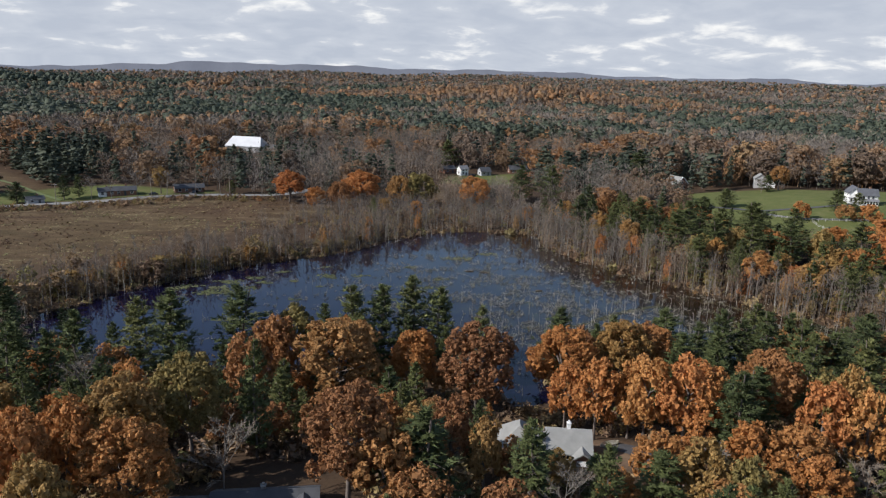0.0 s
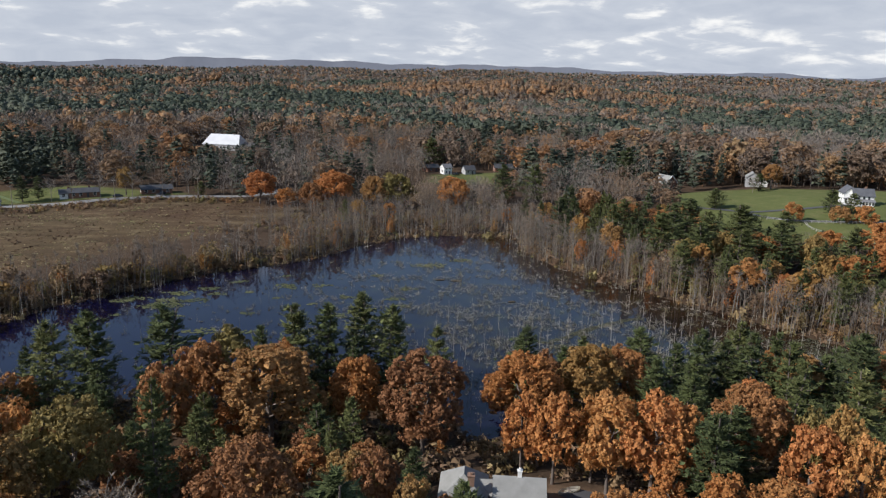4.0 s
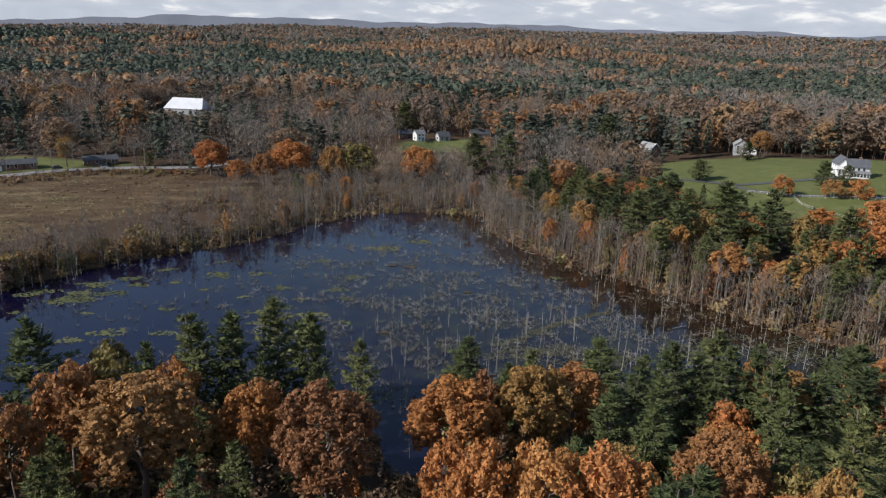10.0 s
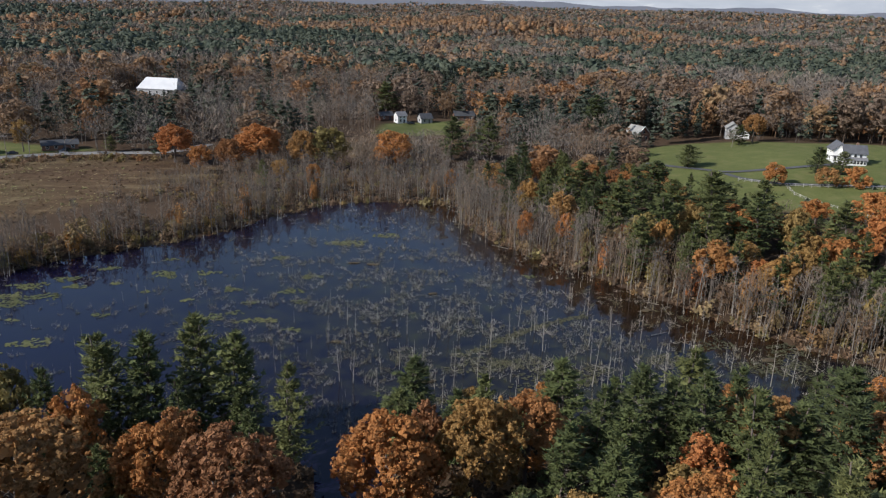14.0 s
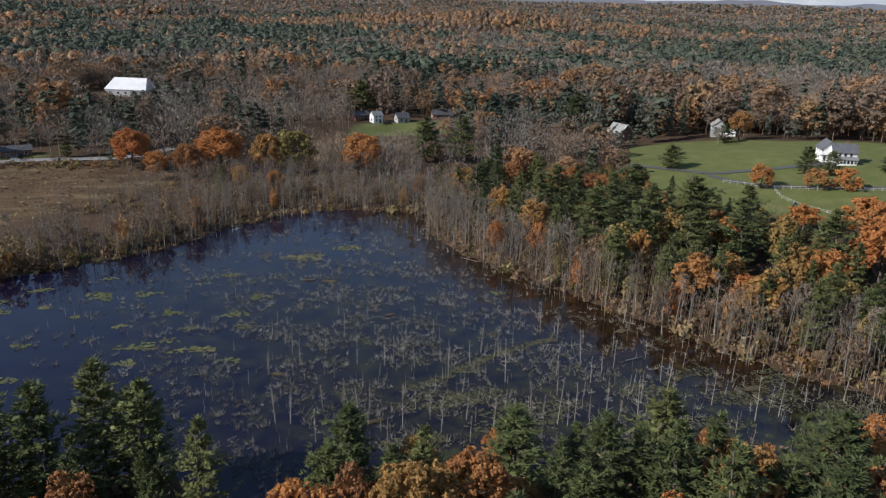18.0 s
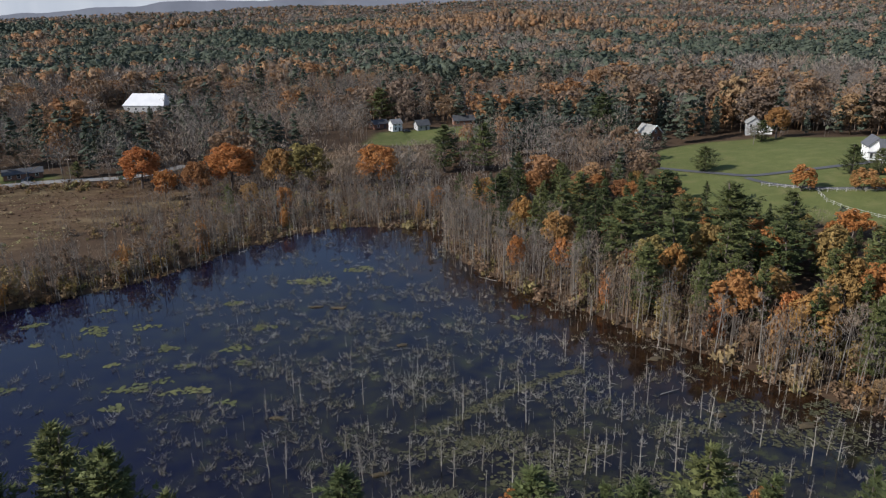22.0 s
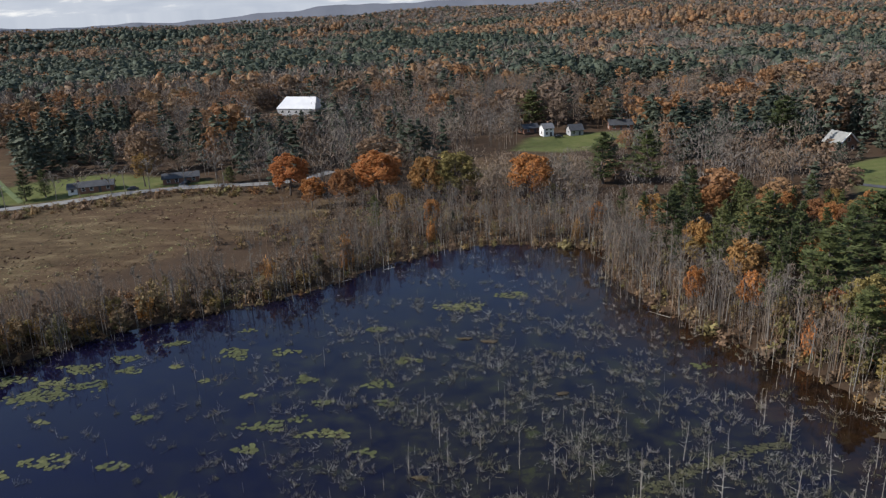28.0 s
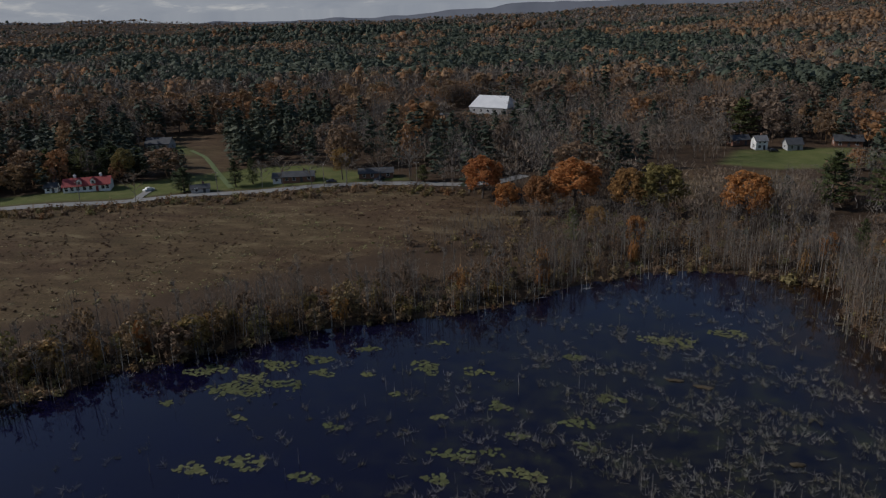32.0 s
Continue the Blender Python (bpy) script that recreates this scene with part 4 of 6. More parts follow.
def spray_lod(n, length, w, stem=True, k=6, upright=False, spread=0.13, trunk=0.013):
    """Bare trees: a stem and a spray of twig bundles that reach up and out."""
    out = []
    for _ in range(k):
        d = unit(RNG.normal(size=(n, 3)) * [1, 1, 0.6] + [0, 0, 0.9])
        p = np.array([0, 0, 0.38]) + d * RNG.uniform(0.1, 0.42, (n, 1)) * [0.62, 0.62, 1.0]
        if upright:
            foot = RNG.normal(size=(3, 2)) * spread
            pick_ = RNG.randint(0, 3, n)
            zt = RNG.uniform(0.34, 0.95, (n, 1))
            p = np.concatenate([foot[pick_] * 1.3 + RNG.normal(size=(n, 2)) * (0.03 + 0.17 * np.sin(np.pi * (zt - 0.3) / 0.72)), zt], 1)
            d = unit(np.concatenate([RNG.normal(size=(n, 2)) * 0.9, np.ones((n, 1))], 1))
        d2 = unit(d + RNG.normal(size=(n, 3)) * (0.12 if upright else 0.45) + [0, 0, 0.3])
        side = unit(np.cross(d2, RNG.normal(size=(n, 3)))) * w * RNG.uniform(0.6, 1.3, (n, 1))
        ln = length * RNG.uniform(0.6, 1.3, (n, 1))
        v = np.stack([p - side, p + side, p + d2 * ln], 1).reshape(-1, 3)
        pieces = [(v, np.arange(n * 3).reshape(-1, 3))]
        if upright:
            tall_ = RNG.uniform(0.75, 1.0, 3)
            pieces.append(sticks(np.concatenate([foot, np.zeros((3, 1))], 1), np.concatenate([foot * 1.5, tall_[:, None]], 1), trunk, trunk * 0.3, 3))
        elif stem:
            pieces.append(sticks([(0, 0, 0)], [(0, 0, 0.7)], 0.014, 0.006, 3))
        out.append(join(pieces))
    return out


def mound_lod(n, size, tall, base, taper, k=6):
    """A far tree: an uneven rounded body with a few sprays breaking its outline."""
    out = []
    for _ in range(k):
        body = unit(ICO_V) * (0.86 + RNG.normal(size=(12, 1)) * 0.24)
        narrow = 1 - taper * np.clip(body[:, 2:3], -1, 1) * 0.5 - taper * 0.25
        v = body * [0.27, 0.27, tall / 2] * np.concatenate([narrow, narrow, np.ones((12, 1))], 1)
        v[:, 2] += base + tall / 2
        d = unit(RNG.normal(size=(n, 3)) + [0, 0, 0.4])
        nr = 1 - taper * d[:, 2:3] * 0.5 - taper * 0.25
        p = d * [0.28, 0.28, tall / 2] * np.concatenate([nr, nr, np.ones((n, 1))], 1) + [0, 0, base + tall / 2]
        out.append(join([(v, ICO_F), clumps(p * RNG.uniform(0.95, 1.08, (n, 1)), d + RNG.normal(size=(n, 3)) * 0.3, size, RNG, 1.2)]))
    return out


SWALES = ((365, 705, 95, 36), (-95, 1475, 110, 40))        # grey leafless bogs in the woods


def species(x, y):
    """Chance of pine and of leafy hardwood; the rest is bare. Stands keep together."""
    d = np.hypot(x, y - 100)
    w1, w2, w3 = waves(x, y, 230, 21), waves(x, y, 70, 22), waves(x, y * 1.6, 560, 25)
    hill = bell(x, y, 300, 1330, 1, 240, 130)
    belt = smooth01(590, 700, y - 0.12 * np.abs(x - 150) + 40 * w1) * smooth01(2100, 1750, d + 120 * w3)
    p = -1.4 + 1.1 * w1 + 1.3 * w2 + belt * (2.2 + 1.6 * w3) - 4 * hill + 0.5 * smooth01(2100, 2600, d) * w3
    p += 3.0 * bell(x, y, 130, 424, 1, 42, 22) + 4.0 * bell(x, y, -222, 404, 1, 30, 22) + 1.5 * bell(x, y, -150, 455, 1, 95, 60) + 1.6 * bell(x, y, 190, 452, 1, 70, 25)
    o = -0.55 + 1.3 * waves(x, y, 120, 23) + 0.9 * waves(x, y, 45, 24) + 2.6 * hill + 2.2 * bell(x, y, -700, 1560, 1, 500, 200) + 1.3 * bell(x, y, 250, 436, 1, 110, 40) - 1.4 * bell(x, y, -20, 480, 1, 140, 70) - 3.2 * bell(x, y, 40, 382, 1, 80, 42) + 0.7 * smooth01(1200, 2000, d)
    o += 0.3 * smooth01(700, 560, y)
    o = o - 1.3 * smooth01(1150, 1700, d) * (1 - hill) + 0.8 * bell(x, y, -1100, 1500, 1, 500, 260)
    swale = sum(bell(x, y, cx, cy, 1, sx, sy) for cx, cy, sx, sy in SWALES)
    p, o = p - 5 * swale, o - 5 * swale
    pine = 1 / (1 + np.exp(-(2.2 + 2.0 * smooth01(420, 700, d)) * p))
    oak = (1 - pine) / (1 + np.exp(-(1.8 + 1.6 * smooth01(420, 700, d)) * o))
    return np.clip(pine, 0.03, 0.95), np.clip(oak, 0.04, 0.8)


def band(name, d0, d1, step, hh, leaf, pine, bare, where=None):
    x, y = jittered(-d1, d1, 60, d1 + 120, step, RNG)
    dx, dy = x - 5, y - 60
    d, az_ = np.hypot(dx, dy), np.degrees(np.arctan2(dx, dy))
    ok = (d > d0) & (d <= d1) & (az_ > -56) & (az_ < 46)
    x, y = x[ok], y[ok]
    near = (x > -125) & (x < 115) & (y < 185)
    sd_ = signed(POND, x, y)
    near |= (x > 45) & (x < 190) & (y < 330) & (sd_ < 75)
    near |= (sd_ < 24) & (x < 60)
    near |= (x < 0) & (y > 180) & (y < 390) & (signed(MEADOW, x, y) < 60) & (along(ROAD, x, y) > 0) & (y < 385 + x * 0.45 + 12)
    ok = ~near & open_ground(x, y)
    x, y = x[ok], y[ok]
    p, o = species(x, y)
    u = RNG.uniform(0, 1, len(x))
    h = hh * (RNG.uniform(0.6, 1.15, len(x)) if d0 < 600 else RNG.uniform(0.8, 1.12, len(x))) * (1 + step / 90) * (1 + 0.12 * waves(x, y, 55, 61))
    wd = h * RNG.uniform(0.7, 1.3, len(x)) * (1 + step / 55)
    h = np.where((np.abs(x - 42) < 46) & (y > 384) & (y < 434), h * 0.42, h)
    for hx, hy, hr in HOUSES:
        far_off = math.hypot(hx - 15, hy - 80)
        ex, ey = (hx - 15) / far_off, (hy - 80) / far_off
        back, aside = (hx - x) * ex + (hy - y) * ey, np.abs((x - hx) * ey - (y - hy) * ex)
        if hy > 300:
            h = np.where((back > -3) & (back < 130) & (aside < hr * 0.75), np.minimum(h, 2.6 + 62 * np.maximum(back - 6, 0) / far_off), h)
    for _, lx, ly, lh, lr in LAND_N:
        far_off = math.hypot(lx - 15, ly - 80)
        ex, ey = (lx - 15) / far_off, (ly - 80) / far_off
        back, aside = (lx - x) * ex + (ly - y) * ey, np.abs((x - lx) * ey - (y - ly) * ex)
        h = np.where((back > -lr) & (back < 45) & (aside < lr), np.minimum(h, 3.5), h)
    h = np.where((x > 135) & (x < 225) & (y > 205) & (y < 300), np.minimum(h, 5.0), h)
    wd = np.minimum(wd, 1.7 * h)
    loose = 1.0 if d0 < 600 else 0.6
    h = h * (1 + 0.25 * bell(x, y, 225, 432, 1, 90, 36))
    tint = np.clip(0.5 + loose * RNG.uniform(-0.5, 0.5, len(x)) + (1 - loose) * 0.5 * waves(x, y * 1.5, 190, 71), 0, 1)
    for sel, forms, mt, lab in ((u < p, pine, "pine_s", "dark green pines of the surrounding woods"), ((u >= p) & (u < p + o), leaf, "oak_s", "rust, copper and gold hardwoods in autumn leaf"), (u >= p + o, bare, "twig_s", "grey-brown leafless hardwoods of the surrounding woods")):
        if mt == "oak_s" and d0 < 600:
            fine = sel & (np.hypot(x - 15, y - 80) < 400)
            scatter("oak_wood", FINE_OAK, x[fine], y[fine], h[fine], wd[fine], tint[fine], M[mt], lab, "woods", None, False)
            sel = sel & ~fine
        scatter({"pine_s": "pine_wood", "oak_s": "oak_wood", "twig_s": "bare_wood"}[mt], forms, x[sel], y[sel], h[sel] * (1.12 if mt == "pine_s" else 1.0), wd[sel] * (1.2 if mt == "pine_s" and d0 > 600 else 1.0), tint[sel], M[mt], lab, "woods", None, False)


FINE_OAK = leaf_lod(12, 12, 9, 0.048)
band("mid", 0, 640, 8.8, 15.5, leaf_lod(11, 8, 5, 0.074), pine_lod(9, 5, 4, 1.2), spray_lod(220, 0.09, 0.0058, True, 8, True, 0.05, 0.006))
band("far", 640, 1350, 10.6, 14.5, mound_lod(22, 0.12, 0.66, 0.30, 0.2, 8), mound_lod(22, 0.12, 0.68, 0.16, 0.35, 8), spray_lod(48, 0.18, 0.018, False, 6, True, 0.05, 0.006))
band("distant", 1350, 2700, 14.5, 13.0, mound_lod(9, 0.2, 0.64, 0.3, 0.2), mound_lod(8, 0.18, 0.64, 0.2, 0.3), spray_lod(16, 0.32, 0.05, False))
band("horizon", 2700, 4350, 25.0, 11.0, mound_lod(4, 0.4, 0.64, 0.3, 0.2), mound_lod(3, 0.3, 0.64, 0.2, 0.3), spray_lod(7, 0.4, 0.12, False))

# ---------------------------------------------------------------- shore growth, joined past the stems that stand as things
x, y = jittered(-130, 150, 150, 350, 2.3, RNG)
sd = signed(POND, x, y)
ok = (sd > -3.5) & (sd < 24) & ((y > 186) | (x > 100)) & (signed(LAWN_E, x, y) > 2) & (signed(MEADOW, x, y) > -3)
edge = np.where(x > 85, 9, 13)
stems = ok & (RNG.uniform(0, 1, len(x)) < np.where(sd < 0, 0.12, np.where(sd < edge, 0.46, 0.22)) * np.where(x < -30, 0.7, 1.0))
n = int(stems.sum())
hs = RNG.uniform(6.5, 12.5, n) * np.where(x[stems] > 50, 1.1, np.clip(0.85 + 0.4 * waves(x[stems], y[stems], 24, 77), 0.5, 1.2))
scatter("bare_wood", spray_lod(105, 0.10, 0.0052, True, 8, True), x[stems], y[stems], hs, hs * 0.6, RNG.uniform(0, 1, n), M["twig_s"], "thicket of slender grey leafless stems on the shore", "thicket")


def stem_form(r, limbs=10):
    """A drowned sapling: a pale, slightly crooked stem with thin limbs in its upper half."""
    z = np.array([0, 0.4, 0.75, 1.0])
    bend = np.cumsum(r.normal(size=(4, 2)) * 0.055, 0)
    stem = np.concatenate([bend, z[:, None]], 1)
    rad = np.array([0.016, 0.013, 0.009, 0.003])
    zs, az = r.uniform(0.42, 0.96, limbs), r.uniform(0, 6.28, limbs)
    a = np.stack([np.interp(zs, z, bend[:, 0]), np.interp(zs, z, bend[:, 1]), zs], 1)
    ln = r.uniform(0.12, 0.34, limbs) * (1.25 - zs)
    b = a + np.stack([np.cos(az) * ln, np.sin(az) * ln, ln * r.uniform(0.25, 0.7, limbs)], 1)
    return join([sticks(stem[:-1], stem[1:], rad[:-1], rad[1:], 4), sticks(a, b, 0.007, 0.002, 3)])


xs_, ys_ = jittered(-130, 150, 160, 350, 1.75, RNG)
sd_ = signed(POND, xs_, ys_)
up_ = (sd_ > -6) & (sd_ < np.where(xs_ > 50, 13, 16)) & ((ys_ > 190) | (xs_ > 104)) & (signed(MEADOW, xs_, ys_) > 0)
up_ &= RNG.uniform(0, 1, len(xs_)) < np.where(sd_ < 0, 0.10, 0.36) * np.where(xs_ < -30, 0.5, 1.0) * np.clip(0.8 + 0.5 * waves(xs_, ys_, 19, 78), 0.25, 1.3)
n = int(up_.sum())
hs = (3.0 + 8.0 * RNG.uniform(0, 1, n) ** 1.6) * np.where(sd_[up_] < 0, 0.7, 1.0) * np.where(xs_[up_] < -20, 0.85, 1.0)
scatter("dead_stems", [stem_form(RNG) for _ in range(8)], xs_[up_], ys_[up_], hs, np.clip(hs * 0.5, 3.0, 6.0), RNG.uniform(0, 1, n), M["stem_s"], "pale slender trunks of drowned trees along the shore", "thicket")
# small trees on the bank that still hold tan and rust leaves
xs_, ys_ = jittered(-125, 135, 190, 350, 6.0, RNG)
sd_ = signed(POND, xs_, ys_)
up_ = (sd_ > 3) & (sd_ < 20) & (signed(MEADOW, xs_, ys_) > -2) & (signed(LAWN_E, xs_, ys_) > 4) & (RNG.uniform(0, 1, len(xs_)) < np.where(xs_ < -20, 0.6, 0.36))
n = int(up_.sum())
hs = RNG.uniform(4.0, 9.5, n)
scatter("bank_trees", leaf_lod(9, 7, 6, 0.06), xs_[up_], ys_[up_], hs, hs * RNG.uniform(0.55, 0.95, n), RNG.uniform(0, 1, n), M["brush_s"], "small tan and rust-leaved trees among the bare stems", "trees")
brush = ok & (sd > -0.6) & (RNG.uniform(0, 1, len(x)) < np.where(sd < 9, 0.85, 0.5))
n = int(brush.sum())
hb = RNG.uniform(0.6, 2.3, n) * (1 + 0.6 * (RNG.uniform(0, 1, n) < 0.12))
SHRUBS = [shrub_form(RNG, 70, 0.2) for _ in range(6)]
scatter("shore_brush", SHRUBS, x[brush], y[brush], hb, hb * RNG.uniform(0.8, 1.3, n), RNG.uniform(0, 1, n), M["brush_s"], "rust, tan and olive brush along the shore", "shrubs")
# thin grey woods and brush between the far shore, the marsh and the oaks
x, y = jittered(-70, 62, 318, 396, 3.0, RNG)
ok = (signed(POND, x, y) > 18) & (signed(MEADOW, x, y) > 0) & (along(ROAD, x, y) > 6) & (y < 392 + 0.2 * x)
for sx_, sy_, sr_ in SPOTS:
    ok &= np.hypot(x - sx_, y - sy_) > 1.5
thin = ok & (RNG.uniform(0, 1, len(x)) < np.where(y > 342, 0.48, 0.32))
n = int(thin.sum())
hs = RNG.uniform(5.5, 11, n)
scatter("bare_wood", spray_lod(105, 0.12, 0.0068, True, 8, True), x[thin], y[thin], hs, hs * 0.6, RNG.uniform(0, 1, n), M["twig_s"], "thin grey leafless wood behind the far shore", "thicket")
low = ok & (RNG.uniform(0, 1, len(x)) < 0.5)
n = int(low.sum())
hb = RNG.uniform(0.8, 2.8, n)
scatter("shore_brush", SHRUBS, x[low], y[low], hb, hb, RNG.uniform(0, 1, n), M["brush_s"], "brown brush below the thin woods", "shrubs")
# undergrowth of the woods beside the path
x, y = jittered(-115, 115, 90, 182, 2.5, RNG)
ok = (signed(POND, x, y) > 0.5) & (signed(YARD, x, y) > 0) & (signed(YARD_W, x, y) > 0) & (RNG.uniform(0, 1, len(x)) < 0.6)
n = int(ok.sum())
hb = RNG.uniform(0.8, 3.6, n)
scatter("undergrowth", SHRUBS, x[ok], y[ok], hb, hb * 1.1, RNG.uniform(0, 1, n), M["brush_s"], "brown and olive undergrowth below the trees", "shrubs")
# marsh tussocks
TUSSOCK = [shrub_form(RNG, 18, 0.36) for _ in range(5)]
x, y = jittered(-300, 0, 190, 395, 1.55, RNG)
md = signed(MEADOW, x, y)
ok = (md < 2) & (RNG.uniform(0, 1, len(x)) < 0.55 + 0.35 * waves(x + 0.5 * y, y, 34, 31))
n = int(ok.sum())
hb = RNG.uniform(0.2, 0.6, n) * np.where(RNG.uniform(0, 1, n) < 0.12, 1.8, 1.0)
u, w = x[ok] * 0.85 + y[ok] * 0.5, (y[ok] * 0.85 - x[ok] * 0.5) * 2.6
tint = np.clip(0.46 + 0.34 * waves(u, w, 90, 33) + 0.42 * waves(u, w, 30, 34) + 0.2 * waves(u, w * 1.4, 12, 35) + RNG.normal(size=n) * 0.1 - 0.28 * smooth01(-25, 0, md[ok]) * (y[ok] > 330) + 0.5 * smooth01(-24, -4, md[ok]) * (y[ok] < 300 + 0.4 * (x[ok] + 60)), 0, 1)
M["tussock_s"] = leafy("marsh_grass", [(0.0, (0.065, 0.035, 0.021)), (0.35, (0.115, 0.07, 0.039)), (0.6, (0.175, 0.125, 0.066)), (0.85, (0.28, 0.23, 0.125)), (1.0, (0.21, 0.20, 0.085))], "tint", 0.5, 0.1)
scatter("marsh_grass", TUSSOCK, x[ok], y[ok], hb, RNG.uniform(0.6, 1.5, n), tint, M["tussock_s"], "brown and straw-coloured tussocks of the marsh", "marsh grass")
# hedge of brush between marsh and road, and round the marsh
x, y = jittered(-270, -40, 290, 400, 2.6, RNG)
rd = along(ROAD, x, y)
ok = (rd > 4.5) & (rd < 19) & (signed(MEADOW, x, y) < 8) & (RNG.uniform(0, 1, len(x)) < np.where(rd < 13, 0.85, 0.4)) & (signed(LAWN_W, x, y) > 1)
n = int(ok.sum())
hb = RNG.uniform(0.8, 2.8, n)
scatter("marsh_brush", SHRUBS, x[ok], y[ok], hb, hb * 1.1, RNG.uniform(0, 1, n), M["brush_s"], "low brown brush between the road and the marsh", "shrubs")
# rounded bushes on the west bank, some wrapped in yellow-green vines
LABELS["bush"] = ("bush", "", "bush")
for k, (bx, by, bh, bw, mat_key, lab) in enumerate(((-95, 238, 6, 3.4, "gold", "tall bush smothered in yellow-green vines"), (-88, 244, 6.5, 3.0, "oak", "tall rust-brown bush on the pond bank"), (-72, 258, 6, 3.2, "gold", "tall bush smothered in yellow-green vines"), (-104, 232, 5, 3.8, "oak", "tall rust-brown bush on the pond bank"), (-66, 262, 5, 2.6, "brush", "olive-brown bush on the pond bank"), (-80, 250, 5, 3.2, "brush", "olive-brown bush on the pond bank"), (-112, 226, 5, 3.5, "gold", "tall bush smothered in yellow-green vines"), (-48, 276, 6, 2.8, "brush", "olive-brown bush on the pond bank"), (-30, 287, 7, 2.6, "oak", "tall rust-brown bush on the pond bank"), (-13, 300, 9, 2.8, "oak", "orange-brown small tree on the pond bank"), (118, 206, 7, 3.5, "gold", "tall bush smothered in yellow-green vines"), (108, 217, 8, 4.2, "oak", "round tan and orange tree on the shore"), (126, 200, 8, 3.6, "gold", "tall bush smothered in yellow-green vines"), (114, 214, 6, 3, "brush", "olive-brown bush on the shore"), (100, 226, 7, 3.2, "maple", "small bright orange tree among bare stems"), (84, 246, 7, 2.4, "maple", "small bright orange tree among bare stems"), (8, 322, 6, 2.4, "maple", "small red-orange tree on the far shore"), (50, 322, 5, 2.4, "gold", "yellow-brown bush on the far shore"), (12, 150, 2.5, 1.8, "brush", "low brown bush at the water's edge"), (20, 151, 3, 1.6, "gold", "small yellow bush at the water's edge"), (4, 150, 3, 2.2, "oak", "low rust bush at the water's edge"), (-2, 150, 3, 2.2, "brush", "low brown bush at the water's edge"))):
    bv, bf = shrub_form(RNG, 900, 0.11)
    e = new("bush")
    e.matrix_basis = Matrix.Translation((bx, by, ground_at(bx, by) - 0.1)) @ Matrix.Diagonal((bw, bw, bh, 1))
    link_mesh("foliage", bv, bf, M[mat_key], e)
    link_mesh("stem", *sticks([(0, 0, 0)] * 4, [(0.25, 0.1, 0.6), (-0.2, 0.2, 0.6), (0.05, -0.25, 0.6), (-0.1, -0.05, 0.7)], 0.04, 0.015, 4), M["bark"], e)
    tagged(e, lab, "bush", "bushes on the banks")

# the belt of vine-hung brush along the west bank
BANK = []
for k in range(6):
    bv, bf = oak_form(RNG, 13, 9, 7, 0.07, 0.46, True, 0.06, 0.6, 0.9)
    bv = bv * [1.9, 1.9, 1.0]
    mat_key, lab = (("gold", "tall bush smothered in yellow-green vines"), ("brush", "olive-brown bush on the pond bank"), ("brush", "tall tan-brown bush on the pond bank"))[k % 3]
    e = new("bush")
    link_mesh("foliage", bv, bf, M[mat_key], e)
    link_mesh("stem", *sticks([(0, 0, 0)] * 4, [(0.25, 0.1, 0.6), (-0.2, 0.2, 0.6), (0.05, -0.25, 0.6), (-0.1, -0.05, 0.7)], 0.04, 0.015, 4), M["bark"], e)
    BANK.append(tagged(e, lab, "bush", "bushes on the banks"))
k = 0
for (ax, ay), (bx, by) in zip(SHORE_W[:10], SHORE_W[1:11]):
    ln = math.hypot(bx - ax, by - ay)
    for _ in range(max(2, int(ln / 2.6))):
        u, off = RNG.uniform(0, 1), RNG.uniform(1.5, 11.0)
        px, py = ax + (bx - ax) * u - (by - ay) / ln * off, ay + (by - ay) * u + (bx - ax) / ln * off
        lush = smooth01(-40, -85, px)
        bh = RNG.uniform(2.0, 5.0) + 5.0 * lush * RNG.uniform(0.0, 1.0) ** 1.5
        bw = bh * RNG.uniform(0.5, 0.85)
        m = Matrix.Translation((px, py, ground_at(px, py) - 0.1)) @ Matrix.Rotation(RNG.uniform(0, 6.28), 4, "Z")
        ob = BANK[k] if k < 6 else copy_thing(BANK[RNG.randint(6)], m)
        ob.matrix_basis = m @ Matrix.Diagonal((bw, bw, bh, 1))
        k += 1

# rust and vine-hung bushes behind the drowned stems of the east shore
for (ax, ay), (bx, by) in zip(SHORE_E[3:11], SHORE_E[4:12]):
    ln = math.hypot(bx - ax, by - ay)
    for _ in range(max(3, int(ln / 2.0))):
        u, off = RNG.uniform(0, 1), RNG.uniform(4.0, 16.0)
        px, py = ax + (bx - ax) * u - (by - ay) / ln * off, ay + (by - ay) * u + (bx - ax) / ln * off
        bh = RNG.uniform(2.5, 6.5)
        bw = bh * RNG.uniform(0.45, 0.75)
        m = Matrix.Translation((px, py, ground_at(px, py) - 0.1)) @ Matrix.Rotation(RNG.uniform(0, 6.28), 4, "Z")
        ob = copy_thing(BANK[(1, 2, 4, 5, 1, 2, 4, 5, 0)[RNG.randint(9)]], m)
        ob.matrix_basis = m @ Matrix.Diagonal((bw, bw, bh, 1))
        ob["label"] = ob["label"].replace("on the pond bank", "behind the drowned shore")

